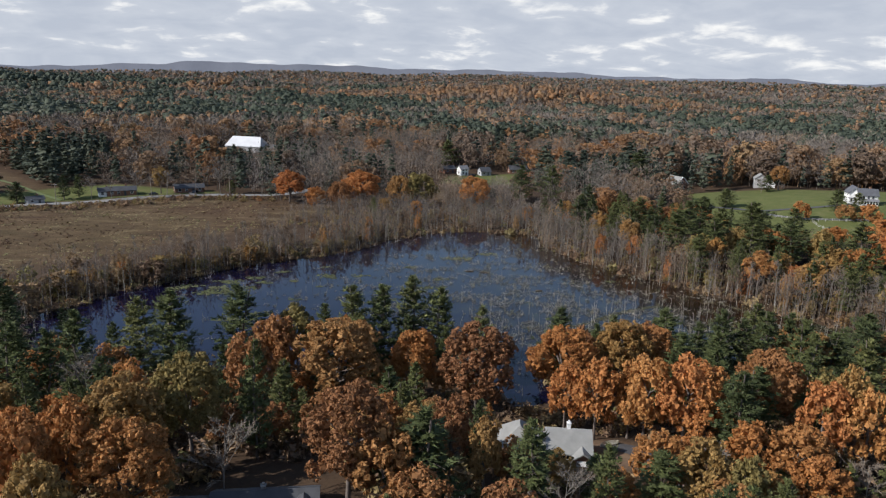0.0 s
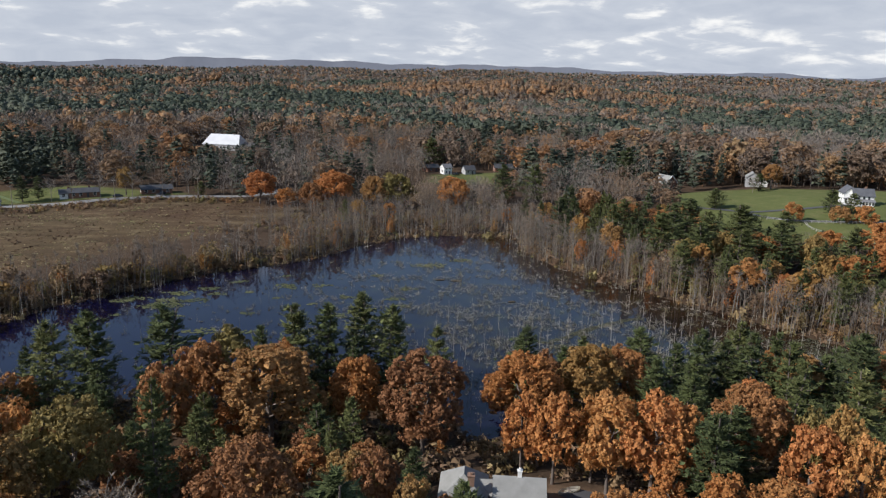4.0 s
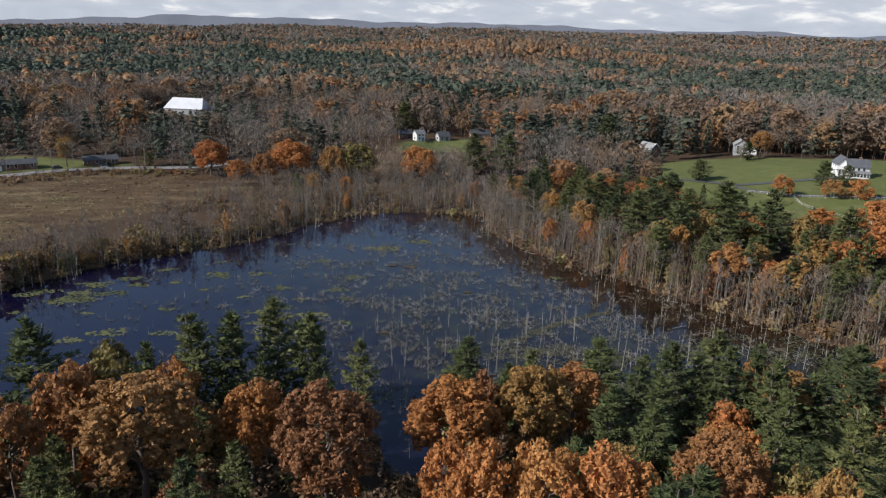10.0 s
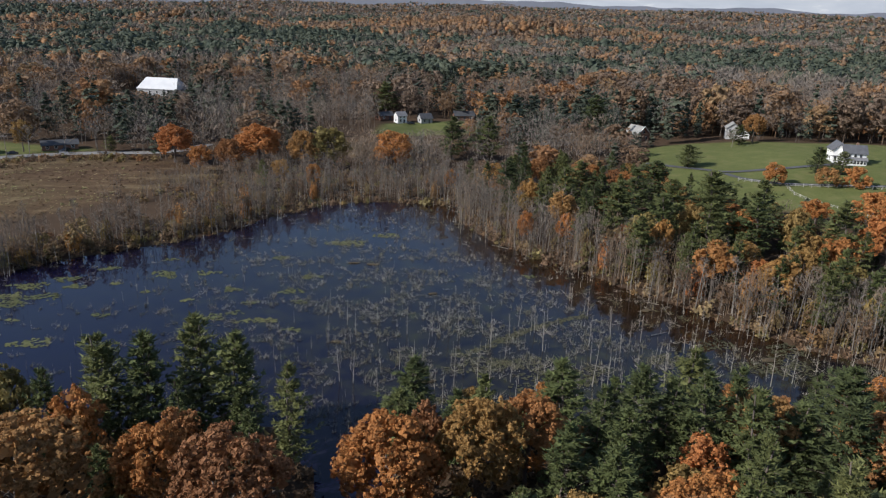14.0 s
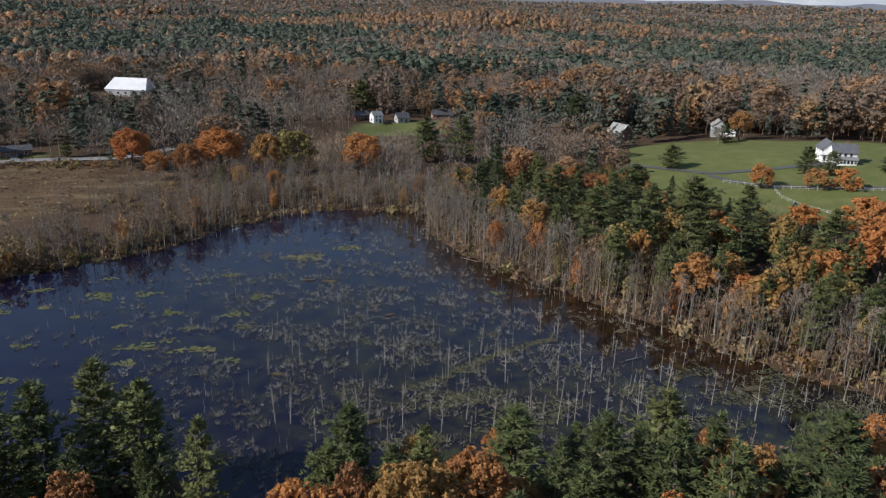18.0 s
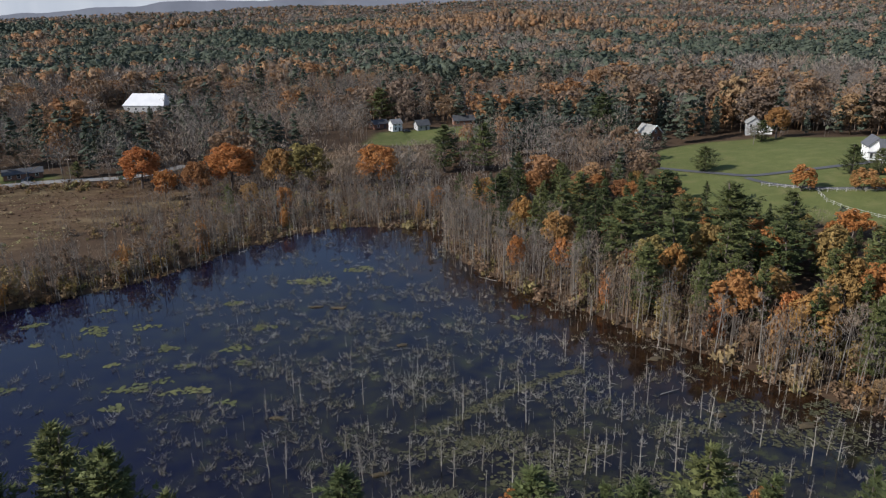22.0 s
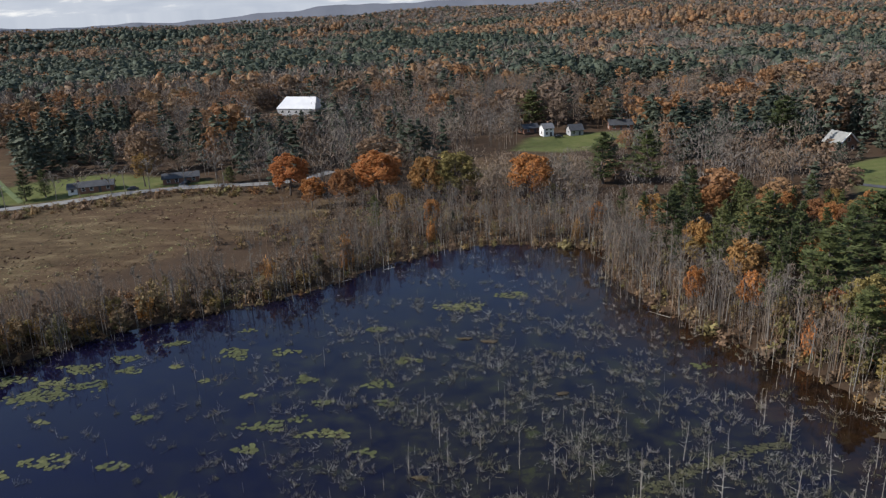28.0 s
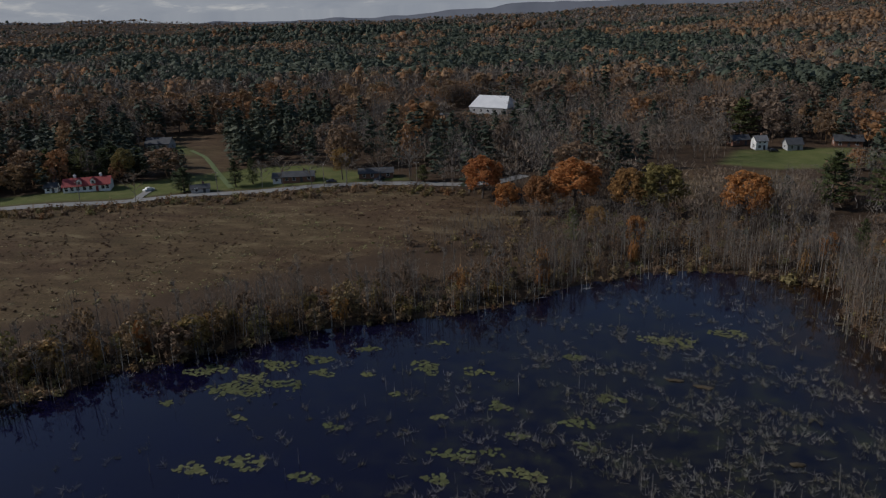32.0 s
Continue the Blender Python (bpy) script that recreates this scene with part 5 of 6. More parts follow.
# ---------------------------------------------------------------- the pond's own growth
# dead stems and reed clumps, thickest in the shallow middle and south-east
REED = []
for q in range(12):
    n = 19
    foot_ = RNG.normal(size=(3, 2)) * 0.3
    pick_ = RNG.randint(0, 3, n)
    a = np.concatenate([foot_[pick_] + RNG.normal(size=(n, 2)) * 0.10, np.full((n, 1), -0.1)], 1)
    d = np.concatenate([RNG.normal(size=(n, 2)) * 0.5, RNG.uniform(0.3, 1.1, (n, 1))], 1)
    b = a + d * RNG.uniform(0.3, 1.0, (n, 1))
    REED.append(sticks(a, b, RNG.uniform(0.016, 0.030, n), 0.006, 3))


x, y = jittered(-104, 134, 152, 318, 1.55, RNG)
sd = signed(POND, x, y)
mid = bell(x, y, 42, 218, 1.0, 30, 26) + 0.28 * bell(x, y, 70, 188, 1.0, 30, 16) + 0.45 * bell(x, y, 25, 190, 1, 26, 14) + 0.48 * bell(x, y, 26, 258, 1.0, 24, 26) + 0.24 * bell(x, y, -10, 228, 1, 34, 28)
patch = np.clip(0.5 + 0.95 * waves(x, y, 17, 41) + 0.45 * waves(x, y, 7, 42), 0.0, 1.5)
ok = (sd < -0.8) & (RNG.uniform(0, 1, len(x)) < 0.9 * mid * patch + 0.025 + 0.07 * smooth01(-30, 10, x) * patch * (sd < -8))
x, y = x[ok], y[ok]
n = len(x)
low_ = RNG.uniform(0, 1, n) < 0.25
TUFT = [shrub_form(RNG, 30, 0.17) for _ in range(5)]
scatter("pond_tussocks", TUFT, x[low_] + 0.4, y[low_], RNG.uniform(0.10, 0.32, low_.sum()), RNG.uniform(0.4, 1.0, low_.sum()), RNG.uniform(0, 1, low_.sum()), M["tuft_s"], "low olive and straw tussocks in the shallows", "tussocks", 0.0)
scatter("dead_reeds", REED, x, y, RNG.uniform(0.6, 1.9, n), RNG.uniform(0.8, 1.6, n), RNG.uniform(0, 1, n), M["reed_s"], "grey and straw dead reeds and brush standing in the pond", "reeds", 0.0)
# pale dead stems along the drowned margin
x, y = jittered(-110, 140, 160, 330, 2.0, RNG)
sd = signed(POND, x, y)
ok = (sd > -5) & (sd < 5) & ((y > 196) | (x > 100)) & (RNG.uniform(0, 1, len(x)) < np.where(x > 20, 0.2, 0.14))
x, y = x[ok], y[ok]
n = len(x)
hs = RNG.uniform(3.0, 8.0, n)
scatter("dead_stems", [snag_form(RNG, 7) for _ in range(6)], x, y, hs, np.maximum(hs * 0.5, 2.0), RNG.uniform(0.3, 0.75, n), M["reed_s"], "pale dead saplings in the drowned margin", "dead stems", -0.2)
# thin dead stems everywhere in the shallows
x, y = jittered(-100, 134, 152, 316, 2.9, RNG)
sd = signed(POND, x, y)
den = 0.10 + 0.40 * bell(x, y, 70, 192, 1.0, 36, 22) + 0.25 * bell(x, y, 30, 196, 1, 30, 18) + 0.35 * smooth01(-12, -2, sd) * (x > 30)
ok = (sd < -0.5) & (RNG.uniform(0, 1, len(x)) < den)
x, y = x[ok], y[ok]
n = len(x)
hs = RNG.uniform(0.6, 3.2, n)
scatter("dead_stems", [snag_form(RNG, 4) for _ in range(6)], x, y, hs, np.maximum(hs * 0.8, 1.1), RNG.uniform(0, 1, n), M["reed_s"], "thin dead saplings standing in shallow water", "dead stems", 0.0)
# the taller dead trees, one by one
SNAGS = [snag_form(RNG, 12 + 2 * k) for k in range(5)]
SNAG_MESH = []
for sv, sf in SNAGS:
    o = link_mesh("dead_tree", sv, sf, M["snag"])
    SNAG_MESH.append(o)
    tagged(o, "grey weathered dead tree standing in the pond", "dead tree", "dead trees in the pond")
TALL = [(54.5, 201.1, 9), (59.6, 185.9, 9), (70.9, 206, 7.5), (68.4, 186.5, 8), (83.3, 194.5, 8.5), (88.6, 188.3, 7), (44.2, 203.3, 7), (62.7, 186.1, 8), (13.5, 192.5, 8), (27.2, 189.1, 8), (73, 184.5, 9), (93.5, 182.6, 9), (98.3, 183.2, 7), (90.1, 201.9, 5), (34, 188, 9), (40, 186, 7), (48, 183, 8), (20, 186, 6), (53, 181, 9), (78, 180, 8)]
extra_x, extra_y = jittered(10, 130, 176, 232, 5.2, RNG)
sd = signed(POND, extra_x, extra_y)
sel = (sd < -1.5) & (RNG.uniform(0, 1, len(sd)) < 0.15 + 0.6 * bell(extra_x, extra_y, 72, 190, 1, 40, 16))
TALL += [(a, b, RNG.uniform(2.5, 7.5)) for a, b in zip(extra_x[sel], extra_y[sel])][:200]
for k, (sx_, sy_, sh_) in enumerate(TALL):
    src = SNAG_MESH[k % 5]
    m = Matrix.Translation((sx_, sy_, -0.35)) @ Matrix.Rotation(RNG.uniform(0, 6.28), 4, "Z") @ Matrix.Rotation(RNG.normal() * 0.06, 4, "X")
    ob = src if k < 5 else copy_thing(src, m)
    w_ = max(sh_ * 0.62, 2.6)
    ob.matrix_basis = m @ Matrix.Diagonal((w_, w_, sh_, 1))
# fallen trunks and the leaning snag on the east shore
for (ax, ay, az_), (bx, by, bz) in (((107, 206, 0.2), (104.5, 208, 4.2)), ((63, 265, 0.2), (59, 268, 0.5)), ((-13, 291, 0.2), (-10, 289.5, 1.4)), ((-16, 290, 0.2), (-14, 288, 1.6)), ((89, 222, 0.2), (86, 224, 0.3)), ((-3, 299, 0.3), (0, 297.5, 1.5)), ((80, 206, 0.15), (84, 207, 0.3)), ((-66, 196, 0.1), (-65.4, 196.4, 2.2)), ((-65, 195.5, 0.1), (-64.2, 195.2, 2.0))):
    o = link_mesh("fallen_trunk", *join([sticks([(ax, ay, az_)], [(bx, by, bz)], 0.08, 0.03, 6), sticks([(ax * 0.4 + bx * 0.6, ay * 0.4 + by * 0.6, az_ * 0.4 + bz * 0.6)], [(ax * 0.4 + bx * 0.6 + 0.6, ay * 0.4 + by * 0.6 + 0.9, bz + 0.7)], 0.05, 0.02, 4)]), M["snag"])
    tagged(o, "bleached dead trunk lying at the edge of the pond", "dead tree", "fallen trunks")


def lily_patch(cx, cy, rx, ry, n, name="lily_pads", material=None, label="raft of yellow-green lily pads on dark water", small=0.22, large=0.5):
    """A raft of round floating leaves."""
    a = RNG.uniform(0, 6.28, n)
    q = np.sqrt(RNG.uniform(0, 1, n)) * (1 + 0.25 * np.sin(3 * a + cx))
    px, py = rx * q * np.cos(a), ry * q * np.sin(a)
    s = RNG.uniform(small, large, n)
    t = np.linspace(0.25, 6.03, 7)
    ring_ = np.stack([np.cos(t), np.sin(t)], 1)
    v, f = [], []
    for k in range(n):
        zl = 0.03 + 0.004 * (k % 7)
        o = len(v)
        v.append((px[k], py[k], zl))
        rt = RNG.uniform(0, 6.28)
        for c_, s_ in ring_:
            v.append((px[k] + s[k] * (c_ * math.cos(rt) - s_ * math.sin(rt)), py[k] + s[k] * (c_ * math.sin(rt) + s_ * math.cos(rt)), zl + RNG.uniform(0, 0.02)))
        f += [(o, o + 1 + j, o + 2 + j) for j in range(6)]
    ob = link_mesh(name, v, f, material or M["lily"])
    ob.location = (cx, cy, 0)
    return tagged(ob, label, "lily pads" if name == "lily_pads" else "pond weed", "rafts of " + name.replace("_", " "), "stuff")


for cx, cy, rx, ry in ((-59.7, 235.4, 5, 3), (-57.4, 245.7, 4.5, 2), (-50.3, 249.7, 3, 1.6), (-68, 241.2, 4, 1.5), (-71.5, 239.2, 3, 1.6), (-27.2, 250.7, 2.2, 2.2), (-17.6, 251.8, 3, 1.4), (-43.2, 256, 2, 1), (-10.8, 239.9, 2, 1.6), (3.6, 237.6, 2.8, 1.6), (-5.8, 231.3, 1.8, 0.9), (-14.2, 223.8, 4, 1.6), (-3.2, 221.2, 4.6, 1.3), (-15.4, 217, 2, 1.4), (-46.2, 213.8, 4, 2), (-53.6, 210.3, 3, 1.4), (-35.2, 212.6, 2.4, 1.2), (-54.3, 225.4, 1.6, 0.8), (-70.2, 227.3, 1.4, 0.8)):
    lily_patch(cx, cy, rx, ry, int(9 * rx * ry) + 8)
for cx, cy, rx, ry in ((17.7, 273.5, 6, 2.6), (4.4, 215.7, 2.2, 1.1), (-8.5, 225.8, 2, 1.2), (5.5, 231, 2, 1.2), (-36.7, 226.8, 2, 1), (-29.1, 252.6, 2.6, 1.3), (-28.6, 262.6, 2, 0.8), (-47.2, 244.5, 3, 1.3), (-52.2, 238.4, 4, 2), (-59.1, 240.2, 3, 1.4), (-63.1, 233.5, 3.4, 1.6), (63.8, 243.2, 2.4, 1.0), (-42, 257, 2, 1), (-30, 240, 1.6, 0.8), (-20, 234, 1.6, 0.8), (8, 247, 2.5, 1.2), (-38, 246, 1.5, 0.8), (30, 280, 4, 2), (0, 262, 2.6, 1.2)):
    lily_patch(cx, cy, rx, ry, int(8 * rx * ry) + 6)


def mat_patch(name, cx, cy, rx, ry, material, label, seed, lift=0.05):
    """A low, uneven raft of peat or pond weed."""
    r = np.random.RandomState(seed)
    rings, seg = 5, 26
    ph = r.uniform(0, 6.28, 4)
    v = [(0, 0, lift + 0.12)]
    for i in range(1, rings + 1):
        for j in range(seg):
            a = 6.283 * j / seg
            rr = i / rings * (1 + 0.22 * math.sin(2 * a + ph[0]) + 0.18 * math.sin(5 * a + ph[1]) + 0.10 * math.sin(9 * a + ph[2]))
            v.append((rx * rr * math.cos(a), ry * rr * math.sin(a), lift + 0.12 * (1 - i / rings) + r.uniform(-0.03, 0.05) - (0.12 if i == rings else 0)))
    f = [(0, 1 + j, 1 + (j + 1) % seg) for j in range(seg)]
    for i in range(rings - 1):
        o = 1 + i * seg
        for j in range(seg):
            k = (j + 1) % seg
            f += [(o + j, o + seg + j, o + seg + k), (o + j, o + seg + k, o + k)]
    ob = link_mesh(name, v, f, material, smooth=True)
    ob.location = (cx, cy, 0)
    return tagged(ob, label, "pond weed", "rafts of pond weed")


M["weed"] = plain("pond_weed", (0.022, 0.022, 0.012), (0.075, 0.072, 0.028), 0.9, 0.35, 0, 0.6, 0.1, 2.0)
peat = plain("peat", (0.03, 0.022, 0.013), (0.085, 0.062, 0.03), 0.95, 0.8, 0, 0.6, 0.1, 5.0)
for k, (cx, cy, rx, ry) in enumerate(((41, 196, 7, 3), (49, 196, 5, 2.6), (56, 190, 8, 3.5), (80, 195, 6, 3), (99, 190, 9, 4), (106, 197, 6, 3), (92, 200, 5, 2), (51, 186, 7, 2.4), (66, 181, 8, 3), (112, 184, 8, 4), (84, 182, 7, 2.6), (36, 184, 6, 2.2))):
    lily_patch(cx, cy, rx, ry, int(13 * rx * ry), "pond_weed", M["weed"], "broken olive-brown raft of weed in the shallows", 0.10, 0.34)
for k, (cx, cy, rx, ry) in enumerate(((24, 255, 2.6, 1.2), (19, 256.5, 2.2, 0.9), (13.4, 209.1, 1.8, 1.0), (81.6, 184.5, 2.4, 1.2), (99.3, 192.7, 3, 1.2), (84.7, 219.2, 2.4, 1.4), (87, 198, 2, 1), (29.7, 190.6, 2, 1), (36.7, 233.4, 1.8, 0.9), (53, 290, 2, 1.2))):
    mat_patch("peat_hummock", cx, cy, rx * 0.6, ry * 0.6, peat, "brown hummock of peat and dead grass", 40 + k, 0.2)
bar = [(36, 200), (43, 203.5), (47.9, 207), (51.3, 209.4), (56, 212.3), (60.6, 214.4), (65.3, 216.4), (69, 217)]
for k, ((ax, ay), (bx, by)) in enumerate(zip(bar, bar[1:])):
    for u_ in (0.25, 0.75):
        lily_patch(ax + (bx - ax) * u_, ay + (by - ay) * u_, 1.9, 0.9, 46, "pond_weed", M["weed"], "narrow olive ridge of weed across the shallows", 0.10, 0.32)

# ---------------------------------------------------------------- houses


def gable_roof(L, W, wall_h, rise, over=0.45, thick=0.22, axis="x", ends=0.0):
    """Two slabs that meet at a ridge along x; ends: how far the ridge is drawn in for a hip."""
    bm = bmesh.new()
    hx, hy = L / 2 + over, W / 2 + over
    drop = rise * over / (W / 2)
    z0, z1 = wall_h - drop, wall_h + rise
    top = [(-hx, -hy, z0), (hx, -hy, z0), (hx - ends, 0, z1), (-hx + ends, 0, z1), (hx, hy, z0), (-hx, hy, z0)]
    up = [bm.verts.new((a, b, c + thick)) for a, b, c in top]
    dn = [bm.verts.new(p) for p in top]
    for ring_ in ((0, 1, 2, 3), (3, 2, 4, 5), (1, 4, 2), (5, 0, 3)):
        if len(ring_) == 3 and not ends:
            continue
        bm.faces.new([up[i] for i in ring_])
        bm.faces.new([dn[i] for i in reversed(ring_)])
    edge = [0, 1, 4, 5] if ends else [0, 1, 2, 4, 5, 3]
    for i, j in zip(edge, edge[1:] + edge[:1]):
        bm.faces.new((up[j], up[i], dn[i], dn[j]))
    return bm


def gable_walls(L, W, wall_h, rise, hip=False):
    bm = bmesh.new()
    x0, y0 = L / 2, W / 2
    lo = [bm.verts.new(p) for p in ((-x0, -y0, -0.6), (x0, -y0, -0.6), (x0, y0, -0.6), (-x0, y0, -0.6))]
    hi = [bm.verts.new(p) for p in ((-x0, -y0, wall_h), (x0, -y0, wall_h), (x0, y0, wall_h), (-x0, y0, wall_h))]
    bm.faces.new((lo[0], lo[1], hi[1], hi[0]))
    bm.faces.new((lo[2], lo[3], hi[3], hi[2]))
    if hip:
        bm.faces.new((lo[1], lo[2], hi[2], hi[1]))
        bm.faces.new((lo[3], lo[0], hi[0], hi[3]))
    else:
        a, b = bm.verts.new((x0, 0, wall_h + rise - 0.02)), bm.verts.new((-x0, 0, wall_h + rise - 0.02))
        bm.faces.new((lo[1], lo[2], hi[2], a, hi[1]))
        bm.faces.new((lo[3], lo[0], hi[0], b, hi[3]))
    return bm


def window_on(parent, x, y, z, w, h, side, mats=("white", "glass")):
    """A sash window on the wall that faces side: -y, +y, -x or +x."""
    fr = bmesh.new()
    t = 0.09
    for a0, a1, b0, b1 in ((-w / 2 - t, w / 2 + t, h, h + t), (-w / 2 - t, w / 2 + t, -t, 0), (-w / 2 - t, -w / 2, 0, h), (w / 2, w / 2 + t, 0, h), (-w / 2, w / 2, h * 0.48, h * 0.52)):
        box_bm(a0, a1, -0.06, 0.03, b0, b1, fr)
    pane = box_bm(-w / 2, w / 2, -0.02, 0.03, 0, h)
    turn = {"-y": 0, "+x": 90, "+y": 180, "-x": -90}[side]
    m = Matrix.Translation((x, y, z)) @ Matrix.Rotation(radians(turn), 4, "Z")
    for b in (fr, pane):
        b.transform(m)
    f = part("window", fr, M[mats[0]], parent)
    part("pane", pane, M[mats[1]], f)


def door_on(parent, x, y, side, mat_key="slate", w=1.0, h=2.1):
    b = box_bm(-w / 2, w / 2, -0.05, 0.03, 0, h)
    for k in (0.15, 0.58):
        box_bm(-w / 2 + 0.15, w / 2 - 0.15, -0.08, -0.05, h * k, h * (k + 0.32), b)
    b.transform(Matrix.Translation((x, y, 0)) @ Matrix.Rotation(radians({"-y": 0, "+x": 90, "+y": 180, "-x": -90}[side]), 4, "Z"))
    part("door", b, M[mat_key], parent)


def chimney_on(parent, x, y, z0, z1, mat_key="stone", w=0.8):
    b = box_bm(x - w / 2, x + w / 2, y - w / 2, y + w / 2, z0, z1 - 0.12)
    box_bm(x - w / 2 - 0.08, x + w / 2 + 0.08, y - w / 2 - 0.08, y + w / 2 + 0.08, z1 - 0.12, z1, b)
    box_bm(x - 0.16, x + 0.16, y - 0.16, y + 0.16, z1, z1 + 0.28, b)
    part("chimney", b, M[mat_key], parent)


def wing(parent, cx, cy, L, W, wall_h, rise, wall, roof, turn=0, hip=0.0, base=0.0, over=0.45):
    m = Matrix.Translation((cx, cy, base)) @ Matrix.Rotation(radians(turn), 4, "Z")
    wbm = gable_walls(L, W, wall_h, rise, hip > 0)
    wbm.transform(m)
    part("wall", wbm, M[wall], parent)
    rbm = gable_roof(L, W, wall_h, rise, over, 0.2, "x", hip)
    rbm.transform(m)
    bmesh.ops.recalc_face_normals(rbm, faces=list(rbm.faces))
    return part("roof", rbm, M[roof], parent)


def house(name, x, y, turn, label, category="house", z=None):
    e = new(name)
    e.matrix_basis = Matrix.Translation((x, y, ground_at(x, y) if z is None else z)) @ Matrix.Rotation(radians(turn), 4, "Z")
    return tagged(e, label, category)


# the house by the water: a hipped wing and a gabled wing with a shed dormer
h1 = house("lakeside_house", 8.0, 123.0, -12, "brick house with light grey shingle roofs and white chimney vent", z=6.3)
wing(h1, -4.2, 0.8, 6.6, 6.0, 2.7, 2.4, "brick", "shingle", 90, 2.7)
wing(h1, 3.4, 0.3, 6.4, 6.8, 2.7, 2.2, "brick", "shingle", 0)
wing(h1, -0.6, 1.4, 2.2, 3.6, 2.5, 1.0, "brick", "shingle", 0)
wing(h1, 5.3, -3.3, 2.4, 2.5, 2.5, 0.8, "brick", "shingle", 90)
chimney_on(h1, -3.2, -1.0, 3.0, 5.7, "stone", 0.9)
chimney_on(h1, 3.4, 0.4, 4.5, 6.0, "white", 0.55)
for wx in (1.6, 2.5, 3.4):
    window_on(h1, wx, -3.12, 0.9, 0.75, 1.3, "-y")
door_on(h1, 5.3, -4.52, "-y", "white", 1.8)
window_on(h1, 6.62, 1.5, 0.9, 1.0, 1.3, "+x")
window_on(h1, -5.4, -2.52, 0.9, 1.1, 1.3, "-y")
window_on(h1, -3.0, -2.52, 0.9, 1.1, 1.3, "-y")
bo = new("rowing_boat")
bo.matrix_basis = Matrix.Translation((20.1, 126.8, ground_at(20.1, 126.8) + 0.1)) @ Matrix.Rotation(0.3, 4, "Z")
hull = bmesh.new()
rows_ = []
for i in range(9):
    u = i / 8 * 2 - 1
    wdt = 0.62 * (1 - abs(u) ** 2.6) + 0.04
    rows_.append([hull.verts.new((u * 1.9, s_ * wdt, zz_)) for s_, zz_ in ((-1, 0.42 + 0.1 * u * u), (-0.75, 0.1), (0, 0.02), (0.75, 0.1), (1, 0.42 + 0.1 * u * u))])
for a_, b_ in zip(rows_, rows_[1:]):
    for j in range(4):
        hull.faces.new((a_[j], b_[j], b_[j + 1], a_[j + 1]))
bmesh.ops.solidify(hull, geom=list(hull.faces), thickness=0.04)
part("hull", hull, M["cream"], bo)
part("seat", box_bm(-0.15, 0.15, -0.55, 0.55, 0.28, 0.32), M["metal"], bo)
tagged(bo, "pale wooden rowing boat lying in the bare yard", "boat")

h2 = house("dark_roofed_house", -35.2, 107.6, 0, "long low house with a dark charcoal shingle roof", z=7.0)
wing(h2, 1.5, 0, 13, 8, 2.7, 2.1, "greywall", "slate")
wing(h2, -7.6, -0.4, 6.5, 7, 2.4, 1.7, "greywall", "slate")
wing(h2, 6.4, -3.0, 3.4, 6, 2.8, 1.9, "greywall", "slate", 90)
chimney_on(h2, 1.2, 0.5, 3.5, 5.4, "shingle", 0.55)
for wx in (-2.5, 0.5, 3.2):
    window_on(h2, wx, 4.02, 0.9, 1.2, 1.3, "+y")
    window_on(h2, wx, -4.02, 0.9, 1.2, 1.3, "-y")
door_on(h2, -4.0, -4.02, "-y")

h3 = house("white_house", 207, 321, -20, "white two-storey house with a grey roof and glazed porch")
wing(h3, 1.8, -2.0, 8.0, 5.6, 4.4, 2.5, "white", "darkroof")
wing(h3, -2.2, 2.2, 7.4, 5.6, 4.6, 2.6, "white", "darkroof", 90)
wing(h3, 2.0, -5.5, 7.2, 1.5, 2.2, 0.6, "white", "midroof")
for wx in (-0.8, 0.4, 1.6, 2.8, 4.0, 5.2):
    window_on(h3, wx, -6.27, 0.6, 0.9, 1.45, "-y")
for wx in (0.0, 1.9, 3.8):
    window_on(h3, wx, -4.82, 2.9, 0.9, 1.3, "-y")
for wy, wz in ((-3.2, 0.9), (-1.2, 0.9), (-3.2, 3.1), (-1.2, 3.1)):
    window_on(h3, -2.22, wy, wz, 0.9, 1.3, "-x")
for wy, wz in ((1.2, 0.9), (3.8, 0.9), (1.2, 3.2), (3.8, 3.2)):
    window_on(h3, -5.02, wy, wz, 0.9, 1.3, "-x")
door_on(h3, -3.8, -1.52, "-y", "slate")
part("porch", box_bm(-5.4, -2.3, -3.2, -1.55, 0.0, 0.35), M["white"], h3, "low white porch deck")
for px_, py_ in ((-5.3, -3.1), (-3.9, -3.1), (-2.45, -3.1)):
    part("porch_post", box_bm(px_ - 0.08, px_ + 0.08, py_ - 0.08, py_ + 0.08, 0.35, 2.4), M["white"], h3)
part("porch_roof", box_bm(-5.5, -2.25, -3.3, -1.6, 2.4, 2.58), M["darkroof"], h3)
chimney_on(h3, 3.0, -1.4, 5.2, 7.6, "stone", 0.8)

h4 = house("grey_house", 210, 404, -24, "grey two-storey house with a lower white garage wing")
wing(h4, -1.5, 1.2, 7.4, 6.4, 5.0, 2.4, "greywall", "shingle", 90)
wing(h4, 3.2, -1.4, 5.6, 5.0, 2.8, 2.2, "white", "shingle", 90)
for wx, wz in ((-3.0, 0.9), (0.0, 0.9), (-3.0, 3.3), (0.0, 3.3)):
    window_on(h4, wx, -2.52, wz, 1.0, 1.4, "-y")
for wy in (0.0, 2.4):
    window_on(h4, -4.72, wy, 3.3, 0.9, 1.3, "-x")
door_on(h4, 3.2, -4.22, "-y", "white", 2.4, 2.2)

